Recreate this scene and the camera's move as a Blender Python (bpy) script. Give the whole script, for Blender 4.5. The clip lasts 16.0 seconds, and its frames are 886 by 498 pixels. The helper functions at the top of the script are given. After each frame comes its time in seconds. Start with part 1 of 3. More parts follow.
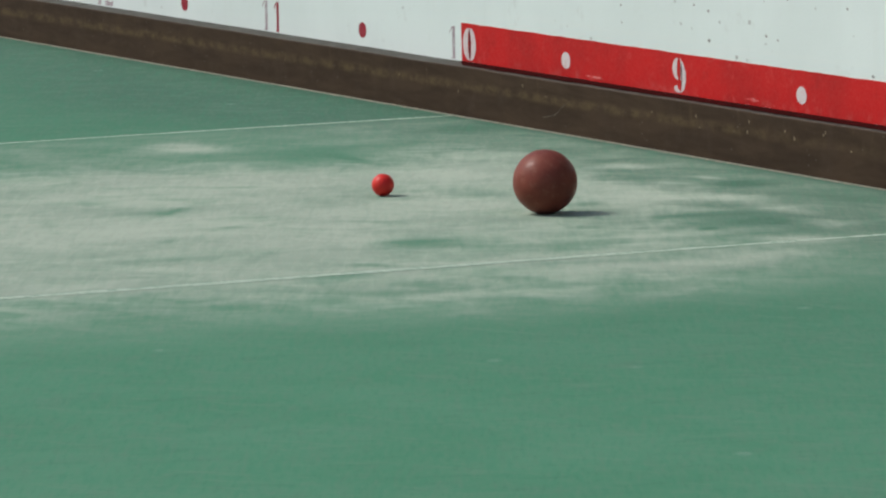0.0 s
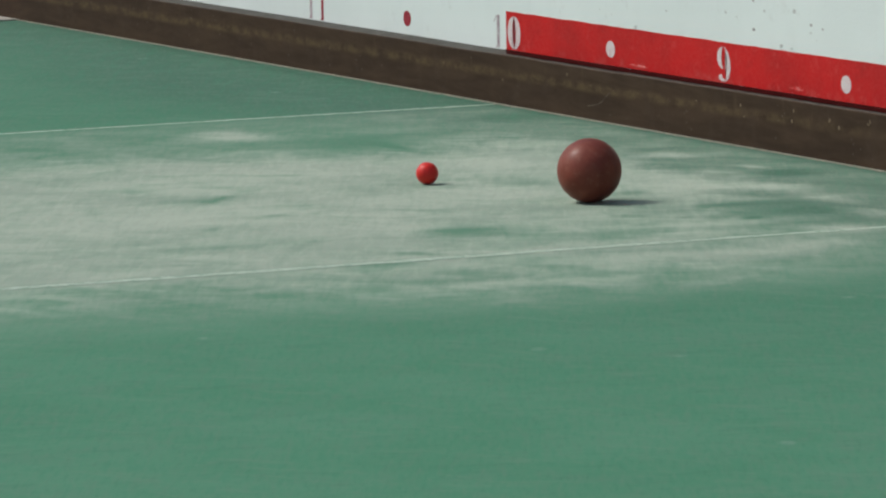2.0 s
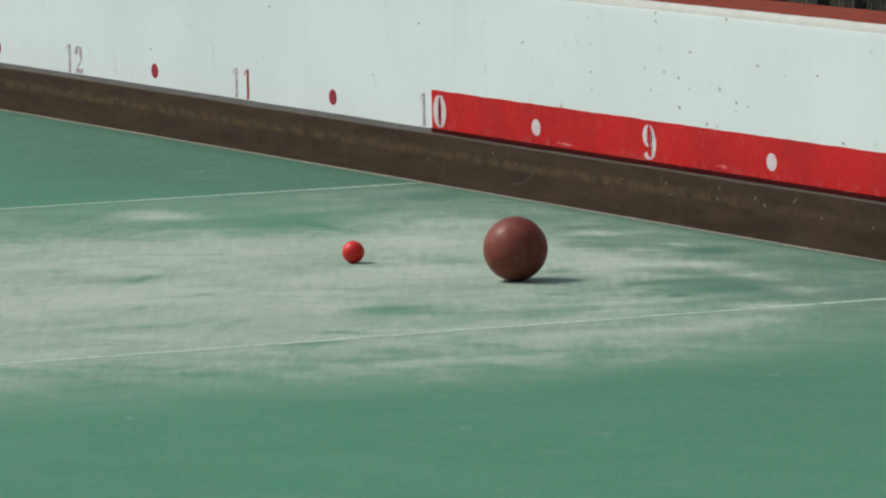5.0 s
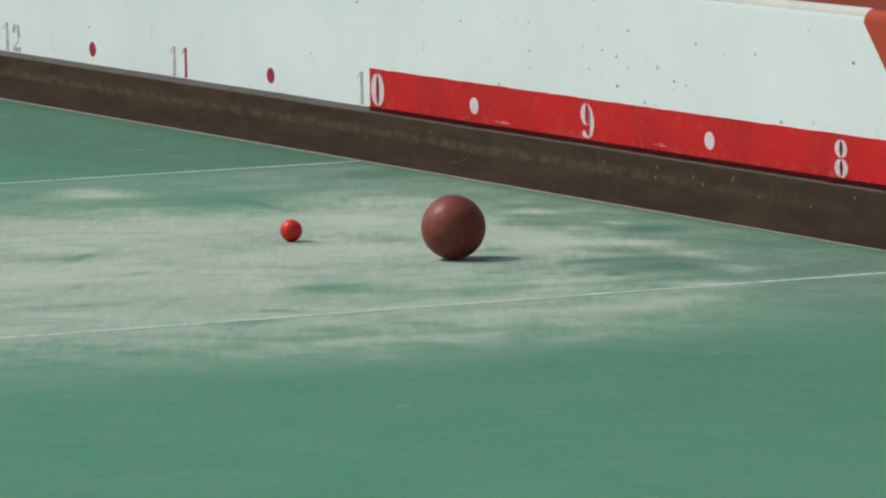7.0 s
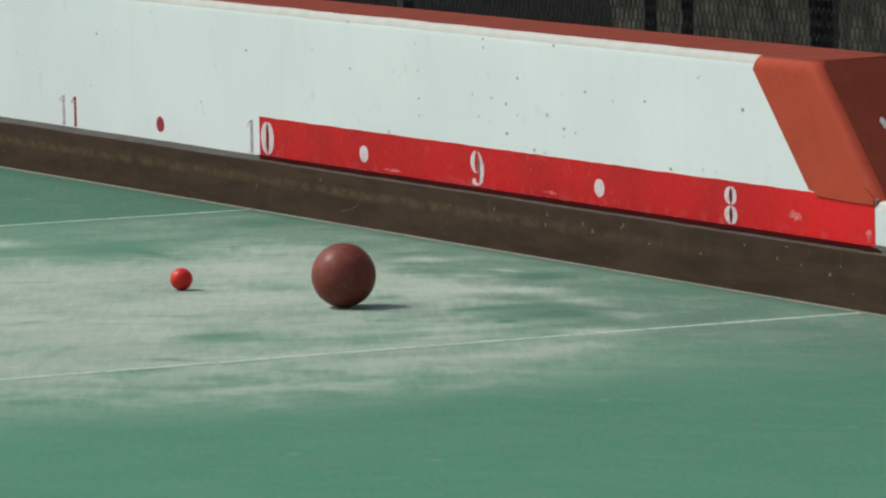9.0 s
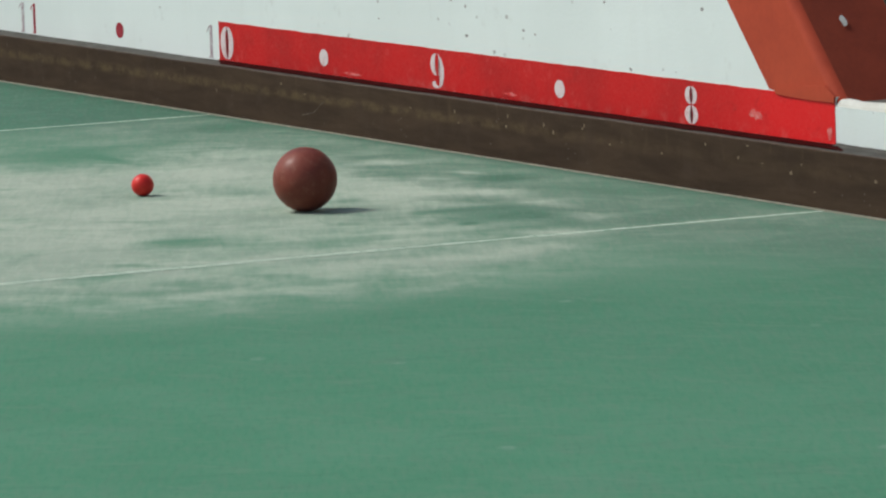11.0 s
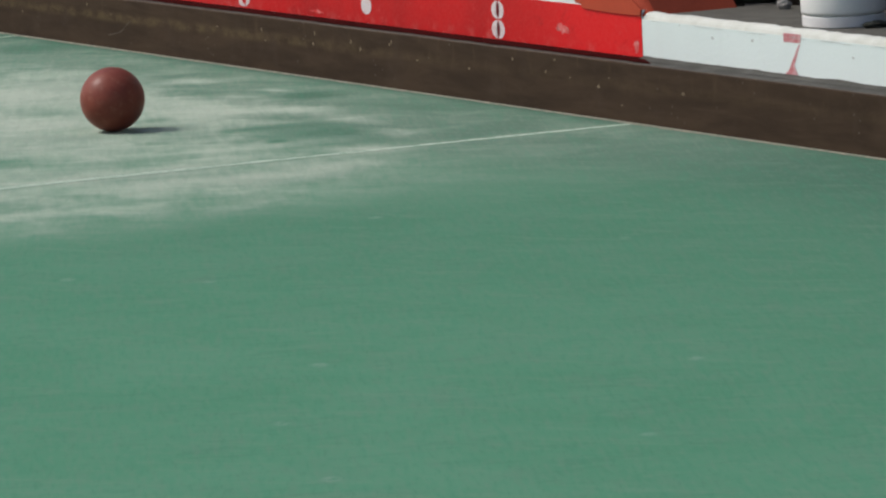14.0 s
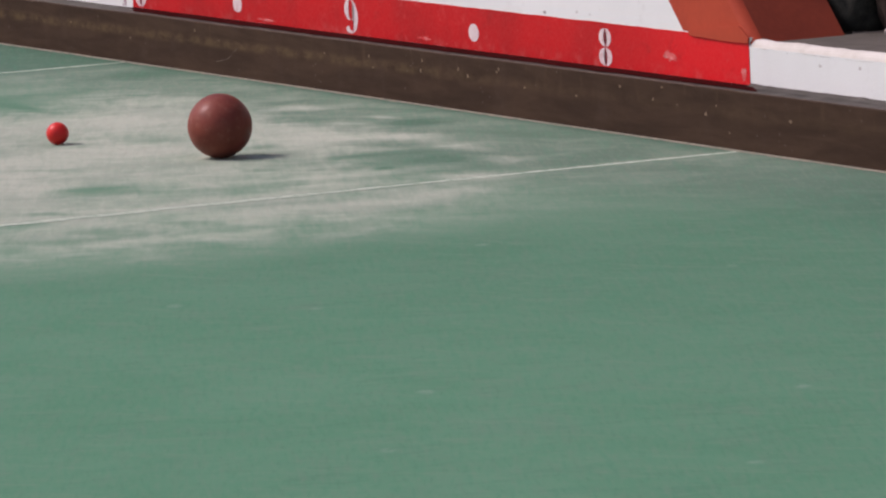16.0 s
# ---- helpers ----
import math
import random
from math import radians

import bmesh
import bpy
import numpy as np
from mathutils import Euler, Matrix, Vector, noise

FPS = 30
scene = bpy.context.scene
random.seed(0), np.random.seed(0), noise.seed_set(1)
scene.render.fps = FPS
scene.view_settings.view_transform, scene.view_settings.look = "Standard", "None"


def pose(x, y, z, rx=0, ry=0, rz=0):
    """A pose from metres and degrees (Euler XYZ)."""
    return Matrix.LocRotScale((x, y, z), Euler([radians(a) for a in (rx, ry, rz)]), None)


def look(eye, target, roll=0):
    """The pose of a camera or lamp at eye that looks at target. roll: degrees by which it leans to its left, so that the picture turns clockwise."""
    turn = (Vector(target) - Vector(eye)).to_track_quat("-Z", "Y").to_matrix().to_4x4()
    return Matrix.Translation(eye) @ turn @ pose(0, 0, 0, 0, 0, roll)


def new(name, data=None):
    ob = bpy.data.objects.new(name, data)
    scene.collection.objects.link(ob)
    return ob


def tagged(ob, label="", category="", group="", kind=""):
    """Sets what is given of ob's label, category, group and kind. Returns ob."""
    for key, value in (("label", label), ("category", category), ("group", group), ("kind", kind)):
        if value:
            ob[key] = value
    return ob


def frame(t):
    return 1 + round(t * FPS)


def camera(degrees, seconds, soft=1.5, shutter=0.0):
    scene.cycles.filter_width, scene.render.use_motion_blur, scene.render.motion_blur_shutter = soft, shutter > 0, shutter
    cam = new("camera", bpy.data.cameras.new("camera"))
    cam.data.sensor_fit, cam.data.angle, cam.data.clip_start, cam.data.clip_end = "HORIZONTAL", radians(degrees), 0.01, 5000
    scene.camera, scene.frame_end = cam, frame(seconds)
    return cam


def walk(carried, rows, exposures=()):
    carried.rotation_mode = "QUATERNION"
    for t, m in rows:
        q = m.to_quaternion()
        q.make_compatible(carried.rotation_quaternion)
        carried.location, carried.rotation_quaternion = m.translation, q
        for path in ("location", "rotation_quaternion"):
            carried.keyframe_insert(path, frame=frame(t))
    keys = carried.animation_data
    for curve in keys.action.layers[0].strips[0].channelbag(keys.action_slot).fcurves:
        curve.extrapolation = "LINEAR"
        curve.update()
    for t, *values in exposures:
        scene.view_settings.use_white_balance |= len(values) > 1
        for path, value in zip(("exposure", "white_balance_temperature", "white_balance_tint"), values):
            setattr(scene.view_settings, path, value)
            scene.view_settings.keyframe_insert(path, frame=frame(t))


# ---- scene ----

# camera: stands still on its spot and turns
cam = camera(7.97, 16.0, soft=2.2)
EYE = (11.7613, -5.2849, 1.1389)
# seconds, tilt, heading, lean in degrees
PATH = [
    (0.0, 83.7324, 65.8157, -1.2544),
    (0.3, 84.0158, 66.1075, -1.2131),
    (0.5, 84.1383, 66.2180, -1.1855),
    (0.8, 84.2199, 66.3571, -1.1547),
    (1.0, 84.2218, 66.4154, -1.1341),
    (1.3, 84.1373, 66.3783, -1.1684),
    (1.5, 84.0380, 66.3282, -1.1912),
    (1.8, 83.7812, 66.2616, -1.1938),
    (2.0, 83.6373, 66.2185, -1.1956),
    (2.3, 83.5503, 66.1523, -1.2140),
    (2.5, 83.4921, 66.1138, -1.2262),
    (2.8, 83.4638, 66.0377, -1.2821),
    (3.0, 83.4734, 65.9867, -1.3194),
    (3.3, 83.5737, 65.9116, -1.2905),
    (3.5, 83.8185, 65.8731, -1.2712),
    (3.8, 84.1677, 65.8073, -1.2728),
    (4.0, 84.2713, 65.7450, -1.2739),
    (4.2, 84.3156, 65.6886, -1.2835),
    (6.3, 84.1444, 65.2737, -1.2266),
    (6.5, 84.0950, 65.2283, -1.2396),
    (6.8, 84.0846, 65.1102, -1.2290),
    (7.0, 84.1243, 64.9770, -1.2220),
    (7.3, 84.1839, 64.7494, -1.1777),
    (7.5, 84.3305, 64.5977, -1.1481),
    (7.8, 84.4155, 64.4141, -1.0999),
    (8.0, 84.4661, 64.2764, -1.0678),
    (8.2, 84.5016, 64.1713, -1.0709),
    (10.3, 84.2246, 63.8362, -1.8051),
    (10.5, 84.0774, 63.8393, -1.8456),
    (10.8, 83.8130, 63.7564, -1.9102),
    (11.0, 83.6477, 63.6512, -1.9532),
    (11.3, 83.4803, 63.5166, -2.0417),
    (11.5, 83.3874, 63.4049, -2.1007),
    (11.8, 83.2492, 63.2850, -2.1301),
    (12.0, 83.1637, 63.1719, -2.1497),
    (12.3, 83.0617, 63.0203, -2.2073),
    (12.5, 83.0176, 62.9002, -2.2457),
    (12.8, 82.9703, 62.7866, -2.3022),
    (13.0, 82.9440, 62.6602, -2.3399),
    (13.3, 82.8763, 62.4292, -2.4042),
    (13.5, 82.8217, 62.2574, -2.4471),
    (13.8, 82.8570, 62.0606, -2.5130),
    (14.0, 82.8314, 61.9527, -2.5569),
    (14.3, 82.8371, 61.8561, -2.5423),
    (14.5, 82.7956, 61.8611, -2.5326),
    (14.8, 82.7186, 61.9965, -2.5582),
    (15.0, 82.6706, 61.9963, -2.5752),
    (15.3, 82.5507, 62.0358, -2.5999),
    (15.5, 82.5346, 62.1041, -2.6164),
    (15.7, 82.7718, 62.4240, -2.7064),
    (15.9, 83.0492, 62.7926, -2.7964),
    (16.0, 83.1185, 62.9109, -2.5282),
]
EXPOSURES = [
    (0.0, -0.04, 6500, 10), (1.0, -0.06, 6500, 10), (2.0, -0.12, 6500, 10), (3.5, -0.12, 6500, 10), (4.2, -0.06, 6500, 10), (7.0, 0.0, 6500, 10), (13.0, 0.0, 6500, 10),
    (14.0, 0.0, 6500, 13), (14.5, 0.0, 6520, 17), (15.0, 0.0, 6520, 18), (15.5, 0.02, 6600, 25), (16.0, 0.04, 6850, 37),
]
walk(cam, [(t, pose(*EYE, tilt, 0, heading) @ pose(0, 0, 0, 0, 0, lean)) for t, tilt, heading, lean in PATH], EXPOSURES)

# ---- light: hazy sun from over the far left of the court, bright sky ----
SUN_EL, SUN_AZ = radians(50), radians(216)
sun_from = Vector((math.sin(SUN_AZ) * math.cos(SUN_EL), math.cos(SUN_AZ) * math.cos(SUN_EL), math.sin(SUN_EL)))
sun = new("sun", bpy.data.lights.new("sun", "SUN"))
sun.data.energy, sun.data.angle, sun.data.color = 2.15, radians(14), (1.0, 0.975, 0.93)
sun.matrix_world = look(sun_from * 30, (0, 0, 0))
world = bpy.data.worlds.new("sky")
scene.world = world
world.use_nodes = True
sky = world.node_tree.nodes.new("ShaderNodeTexSky")
sky.sky_type, sky.sun_disc, sky.sun_elevation, sky.sun_rotation = "NISHITA", False, SUN_EL, SUN_AZ
sky.air_density, sky.dust_density, sky.ozone_density = 1.0, 4.0, 1.0
world.node_tree.links.new(sky.outputs[0], world.node_tree.nodes["Background"].inputs[0])
world.node_tree.nodes["Background"].inputs[1].default_value = 0.12


# ---- node helpers ----
class Mat:
    """A small node-tree writer for one Principled material."""

    def __init__(self, name, rough=0.6, metal=0.0, spec=0.5):
        self.m = bpy.data.materials.new(name)
        self.m.use_nodes = True
        self.t = self.m.node_tree
        self.b = self.t.nodes["Principled BSDF"]
        self.b.inputs["Roughness"].default_value = rough
        self.b.inputs["Metallic"].default_value = metal
        self.b.inputs["Specular IOR Level"].default_value = spec
        self.co = self.t.nodes.new("ShaderNodeNewGeometry").outputs["Position"]

    def put(self, socket, v):
        if isinstance(v, bpy.types.NodeSocket):
            self.t.links.new(v, socket)
        elif isinstance(v, tuple) and len(v) == 3 and socket.type == "RGBA":
            socket.default_value = (*v, 1)
        else:
            socket.default_value = v

    def place(self, scale=(1, 1, 1), turn=0.0):
        n = self.t.nodes.new("ShaderNodeMapping")
        self.put(n.inputs["Vector"], self.co)
        n.inputs["Scale"].default_value = scale
        if not turn:
            return n.outputs[0]
        spin = self.t.nodes.new("ShaderNodeMapping")
        self.put(spin.inputs["Vector"], self.co)
        spin.inputs["Rotation"].default_value = (0, 0, turn)
        self.put(n.inputs["Vector"], spin.outputs[0])
        return n.outputs[0]

    def noise(self, scale, detail=4.0, rough=0.55, at=None, distort=0.0):
        n = self.t.nodes.new("ShaderNodeTexNoise")
        self.put(n.inputs["Vector"], at or self.co)
        for key, v in (("Scale", scale), ("Detail", detail), ("Roughness", rough), ("Distortion", distort)):
            n.inputs[key].default_value = v
        return n.outputs["Fac"]

    def cells(self, scale, at=None, rand=1.0):
        n = self.t.nodes.new("ShaderNodeTexVoronoi")
        self.put(n.inputs["Vector"], at or self.co)
        n.inputs["Scale"].default_value = scale
        n.inputs["Randomness"].default_value = rand
        return n.outputs["Distance"], n.outputs["Color"]

    def ramp(self, v, lo, hi, out_lo=0.0, out_hi=1.0):
        n = self.t.nodes.new("ShaderNodeMapRange")
        n.interpolation_type = "SMOOTHSTEP"
        for key, w in zip(("Value", "From Min", "From Max", "To Min", "To Max"), (v, lo, hi, out_lo, out_hi)):
            self.put(n.inputs[key], w)
        return n.outputs[0]

    def math(self, op, a, b=0.0):
        n = self.t.nodes.new("ShaderNodeMath")
        n.operation = op
        self.put(n.inputs[0], a)
        self.put(n.inputs[1], b)
        return n.outputs[0]

    def mix(self, fac, a, b):
        n = self.t.nodes.new("ShaderNodeMix")
        n.data_type = "RGBA"
        self.put(n.inputs[0], fac)
        self.put(n.inputs[6], a)
        self.put(n.inputs[7], b)
        return n.outputs[2]

    def axis(self, which):
        n = self.t.nodes.new("ShaderNodeSeparateXYZ")
        self.put(n.inputs[0], self.co)
        return n.outputs[which]

    def attr(self, name):
        n = self.t.nodes.new("ShaderNodeAttribute")
        n.attribute_name = name
        return n.outputs["Fac"]

    def bump(self, height, strength=0.3, distance=0.002):
        n = self.t.nodes.new("ShaderNodeBump")
        n.inputs["Strength"].default_value, n.inputs["Distance"].default_value = strength, distance
        self.put(n.inputs["Height"], height)
        self.put(self.b.inputs["Normal"], n.outputs[0])

    def done(self, colour, rough=None):
        self.put(self.b.inputs["Base Color"], colour)
        if rough is not None:
            self.put(self.b.inputs["Roughness"], rough)
        return self.m


# ---- materials ----
def mat_court():
    m = Mat("green court coating under clay dust", 0.85, spec=0.2)
    dust = m.attr("dust")
    big = m.noise(3.2, 5, 0.6, distort=0.6)
    fine = m.noise(60, 4, 0.6)
    grit = m.noise(420, 2, 0.6)
    patch = m.noise(8.5, 1.6, 0.5, distort=0.7)
    brush = m.noise(1.0, 2, 0.5, at=m.place((8, 27, 1), radians(-33)), distort=0.9)
    cross = m.noise(1.0, 2, 0.5, at=m.place((30, 9, 1), radians(12)), distort=0.8)
    roller = m.noise(1.0, 3, 0.7, at=m.place((17, 120, 1), radians(25)))
    mottle = m.noise(1.0, 4, 0.6, at=m.place((7, 60, 1), radians(25)), distort=0.6)
    # coating: slow tonal drift, blotches of trodden-in dirt, faint brush marks
    green = m.mix(m.ramp(big, 0.3, 0.7), (0.060, 0.212, 0.122), (0.078, 0.232, 0.141))
    green = m.mix(m.attr("clean_vignette"), green, (0.052, 0.132, 0.088))
    green = m.mix(m.ramp(patch, 0.48, 0.74, 0, 0.30), green, (0.096, 0.200, 0.138))
    green = m.mix(m.ramp(brush, 0.52, 0.72, 0, 0.24), green, (0.150, 0.235, 0.168))
    green = m.mix(m.ramp(cross, 0.30, 0.46, 0.26, 0), green, (0.044, 0.165, 0.098))
    green = m.mix(m.ramp(roller, 0.50, 0.68, 0, 0.30), green, (0.118, 0.212, 0.150))
    green = m.mix(m.ramp(roller, 0.34, 0.48, 0.30, 0), green, (0.040, 0.165, 0.095))
    green = m.mix(m.ramp(mottle, 0.50, 0.66, 0, 0.22), green, (0.100, 0.190, 0.132))
    green = m.mix(m.ramp(mottle, 0.36, 0.50, 0.26, 0), green, (0.046, 0.205, 0.120))
    blotch = m.noise(34, 3, 0.6)
    green = m.mix(m.ramp(blotch, 0.56, 0.70, 0, 0.10), green, (0.120, 0.180, 0.128))
    fleck_d, fleck_c = m.cells(3.6, at=m.place((0.8, 1.5, 1), 0.45))
    fleck = m.math("MULTIPLY", m.ramp(fleck_d, 0.035, 0.085, 1, 0), m.ramp(fine, 0.36, 0.55))
    green = m.mix(m.math("MULTIPLY", fleck, 0.36), green, (0.24, 0.33, 0.27))
    # dust: warm chalky film, broken up by feet, brooms and rolling bowls
    pale = m.mix(m.ramp(m.math("ADD", m.math("MULTIPLY", mottle, 0.3), m.math("MULTIPLY", big, 0.7)), 0.36, 0.64), (0.280, 0.356, 0.284), (0.380, 0.454, 0.366))
    pale = m.mix(m.ramp(roller, 0.46, 0.72, 0, 0.35), pale, (0.325, 0.345, 0.280))
    broken = m.math("MULTIPLY", m.math("SUBTRACT", patch, 0.5), 0.85)
    broken = m.math("ADD", broken, m.math("MULTIPLY", m.math("SUBTRACT", brush, 0.5), 0.14))
    broken = m.math("ADD", broken, m.math("MULTIPLY", m.math("SUBTRACT", cross, 0.5), 0.14))
    broken = m.math("ADD", broken, m.math("MULTIPLY", m.math("SUBTRACT", roller, 0.5), 0.18))
    broken = m.math("ADD", broken, m.math("MULTIPLY", m.math("SUBTRACT", mottle, 0.5), 0.22))
    cover = m.math("MULTIPLY", m.ramp(m.math("ADD", dust, m.math("MULTIPLY", broken, m.ramp(dust, 0.06, 0.50))), -0.10, 1.06), m.ramp(dust, 0.02, 0.22, 0, 0.97))
    m.bump(m.math("ADD", grit, m.math("MULTIPLY", fine, 0.7)), 0.10, 0.001)
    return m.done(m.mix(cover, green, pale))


def mat_plain(name, a, b, scale=30, rough=0.7, bump=0.2, spec=0.4, metal=0.0, dist=0.001):
    m = Mat(name, rough, metal, spec)
    n1, n2 = m.noise(scale, 5, 0.6), m.noise(scale * 9, 3, 0.6)
    m.bump(m.math("ADD", n1, n2), bump, dist)
    return m.done(m.mix(m.ramp(m.math("ADD", m.math("MULTIPLY", n1, 0.7), m.math("MULTIPLY", n2, 0.3)), 0.32, 0.68), a, b))


def mat_white_wall():
    m = Mat("white masonry paint", 0.75, spec=0.3)
    big, mid, fine = m.noise(2.2, 4, 0.6), m.noise(14, 5, 0.65), m.noise(160, 3, 0.6)
    drip = m.noise(9, 4, 0.6, at=m.place((1.6, 1, 0.22)))
    col = m.mix(m.ramp(big, 0.35, 0.7), (0.648, 0.736, 0.724), (0.606, 0.692, 0.680))
    col = m.mix(m.ramp(drip, 0.50, 0.78, 0, 0.12), col, (0.50, 0.545, 0.520))
    col = m.mix(m.ramp(mid, 0.60, 0.80, 0, 0.5), col, (0.44, 0.475, 0.455))
    pit2, _ = m.cells(47)
    where = m.ramp(m.noise(4.5, 2), 0.50, 0.64)
    spot = m.math("MULTIPLY", m.ramp(pit2, 0.05, 0.13, 1, 0), m.ramp(m.noise(26, 2), 0.56, 0.66))
    col = m.mix(m.math("MULTIPLY", spot, where), col, (0.24, 0.235, 0.225))
    m.bump(m.math("ADD", m.math("MULTIPLY", mid, 0.8), fine), 0.35, 0.0015)
    return m.done(col)


def mat_red():
    m = Mat("worn bright red paint", 0.6, spec=0.18)
    big, mid, fine = m.noise(7, 5, 0.65), m.noise(32, 5, 0.65), m.noise(190, 3)
    col = m.mix(m.ramp(big, 0.35, 0.7), (0.50, 0.010, 0.011), (0.40, 0.010, 0.011))
    col = m.mix(m.ramp(m.math("ADD", m.axis(0), m.math("MULTIPLY", big, 0.3)), 2.15, 2.5), col, (0.64, 0.012, 0.014))
    stain = m.noise(15, 5, 0.7, distort=0.5)
    col = m.mix(m.ramp(stain, 0.54, 0.72, 0, 0.5), col, (0.30, 0.012, 0.012))
    col = m.mix(m.ramp(mid, 0.57, 0.78, 0, 0.6), col, (0.56, 0.09, 0.085))
    scuff = m.noise(20, 6, 0.75, at=m.place((1, 1, 1.4)))
    col = m.mix(m.ramp(scuff, 0.62, 0.74, 0, 0.40), col, (0.62, 0.24, 0.22))
    low = m.ramp(m.axis(2), 0.110, 0.128, 1, 0)
    rub = m.math("MULTIPLY", low, m.ramp(m.noise(24, 6, 0.7), 0.47, 0.70))
    col = m.mix(m.math("MULTIPLY", rub, 0.24), col, (0.60, 0.26, 0.23))
    m.bump(m.math("ADD", mid, fine), 0.3, 0.001)
    return m.done(col, m.ramp(fine, 0.3, 0.7, 0.42, 0.6))


def mat_beam():
    m = Mat("dark brown weathered timber", 0.8, spec=0.12)
    long_grain = m.noise(22, 6, 0.65, at=m.place((0.22, 1, 1.4)), distort=0.5)
    spots = m.noise(30, 5, 0.7, at=m.place((0.6, 1, 1)))
    fine = m.noise(260, 3)
    col = m.mix(m.ramp(long_grain, 0.3, 0.72), (0.031, 0.0195, 0.0120), (0.053, 0.0345, 0.0210))
    z = m.axis(2)
    band = m.math("MULTIPLY", m.ramp(z, 0.050, 0.062), m.ramp(z, 0.066, 0.080, 1, 0))
    streak = m.math("MULTIPLY", band, m.ramp(spots, 0.36, 0.62))
    faint = m.ramp(m.axis(0), 0.9, 2.1, 0.62, 0.14)
    col = m.mix(m.math("MULTIPLY", streak, faint), col, (0.105, 0.076, 0.038))
    drip = m.noise(40, 4, 0.6, at=m.place((1, 1, 0.25)))
    col = m.mix(m.math("MULTIPLY", m.ramp(drip, 0.56, 0.72), m.ramp(z, 0.03, 0.09, 0, 0.30)), col, (0.10, 0.068, 0.036))
    d, _ = m.cells(60)
    speck = m.math("MULTIPLY", m.ramp(d, 0.08, 0.17, 1, 0), m.ramp(m.noise(14, 2), 0.54, 0.62))
    col = m.mix(m.math("MULTIPLY", speck, 0.22), col, (0.26, 0.235, 0.19))
    grime = m.noise(11, 5, 0.65)
    col = m.mix(m.ramp(grime, 0.50, 0.75, 0, 0.45), col, (0.060, 0.042, 0.029))
    m.bump(m.math("ADD", long_grain, m.math("MULTIPLY", fine, 0.4)), 0.4, 0.002)
    return m.done(col)


def mat_ball():
    m = Mat("maroon composition ball", 0.5, spec=0.22)
    big, mid, fine = m.noise(28, 4, 0.6), m.noise(75, 5, 0.7), m.noise(600, 2)
    col = m.mix(m.ramp(big, 0.35, 0.68), (0.158, 0.037, 0.024), (0.195, 0.049, 0.032))
    col = m.mix(m.ramp(mid, 0.50, 0.72, 0, 0.55), col, (0.25, 0.105, 0.072))
    scar = m.noise(46, 6, 0.75, distort=1.2)
    col = m.mix(m.ramp(scar, 0.60, 0.68, 0, 0.35), col, (0.30, 0.150, 0.112))
    m.bump(m.math("ADD", mid, fine), 0.12, 0.0006)
    return m.done(col, m.ramp(mid, 0.35, 0.7, 0.38, 0.6))


def mat_faded(name, ink, under, lo=0.40, hi=0.60, scale=120):
    """Stencil paint that has partly worn off the surface under it."""
    m = Mat(name, 0.7, spec=0.3)
    n = m.noise(scale, 4, 0.65)
    m.bump(n, 0.2, 0.0006)
    return m.done(m.mix(m.ramp(n, lo, hi), ink, under))


def mat_bark():
    m = Mat("grey-olive rough timber", 0.85, spec=0.2)
    n, f = m.noise(30, 5, 0.65, at=m.place((1, 1, 0.5))), m.noise(140, 3)
    m.bump(m.math("ADD", n, f), 0.7, 0.01)
    return m.done(m.mix(m.ramp(n, 0.35, 0.7), (0.030, 0.032, 0.024), (0.115, 0.115, 0.085)))


COURT = mat_court()
WHITE = mat_white_wall()
CREAM = mat_plain("grimy cream paint on the worn edge", (0.585, 0.610, 0.565), (0.480, 0.500, 0.450), 24, 0.8, 0.3, 0.2)
RED = mat_red()
BEAM = mat_beam()
BALL = mat_ball()
JACK = mat_plain("red painted jack", (0.66, 0.026, 0.018), (0.54, 0.022, 0.016), 60, 0.4, 0.08, 0.3)
DUSTY = mat_plain("grey dust on the ledge", (0.088, 0.088, 0.078), (0.050, 0.050, 0.043), 20, 0.9, 0.3, 0.2)
WORN = mat_plain("rubbed timber edge", (0.110, 0.090, 0.068), (0.050, 0.038, 0.028), 35, 0.85, 0.2, 0.1)
RED_SHADE = mat_plain("dark red shade under the band", (0.040, 0.0050, 0.0050), (0.022, 0.0035, 0.003), 40, 0.9, 0.2, 0.02)
ORANGE = mat_plain("oxide orange masonry paint", (0.405, 0.066, 0.031), (0.335, 0.052, 0.026), 9, 0.75, 0.3, 0.15)
CONCRETE = mat_plain("bare grey concrete", (0.108, 0.106, 0.092), (0.070, 0.070, 0.060), 18, 0.9, 0.5, 0.2)
PALE = mat_plain("pale sandy concrete", (0.36, 0.35, 0.30), (0.29, 0.28, 0.24), 18, 0.9, 0.3, 0.2)
CHALK = mat_faded("chalky white line", (0.42, 0.53, 0.43), (0.20, 0.32, 0.230), 0.40, 0.68, 50)
GRIT = mat_plain("dust gathered along the board", (0.25, 0.235, 0.185), (0.13, 0.16, 0.12), 45, 0.95, 0.4, 0.1)
INK_WHITE = mat_faded("chalk white stencil paint", (0.60, 0.555, 0.56), (0.47, 0.25, 0.25), 0.46, 0.80)
INK_RED = mat_faded("crimson stencil paint", (0.26, 0.011, 0.026), (0.33, 0.05, 0.06), 0.45, 0.8)
INK_FADED = mat_faded("faded mauve stencil paint", (0.27, 0.185, 0.215), (0.50, 0.52, 0.53), 0.38, 0.66)
INK_WORN = mat_faded("worn crimson stencil paint", (0.19, 0.045, 0.065), (0.42, 0.38, 0.39), 0.45, 0.68)
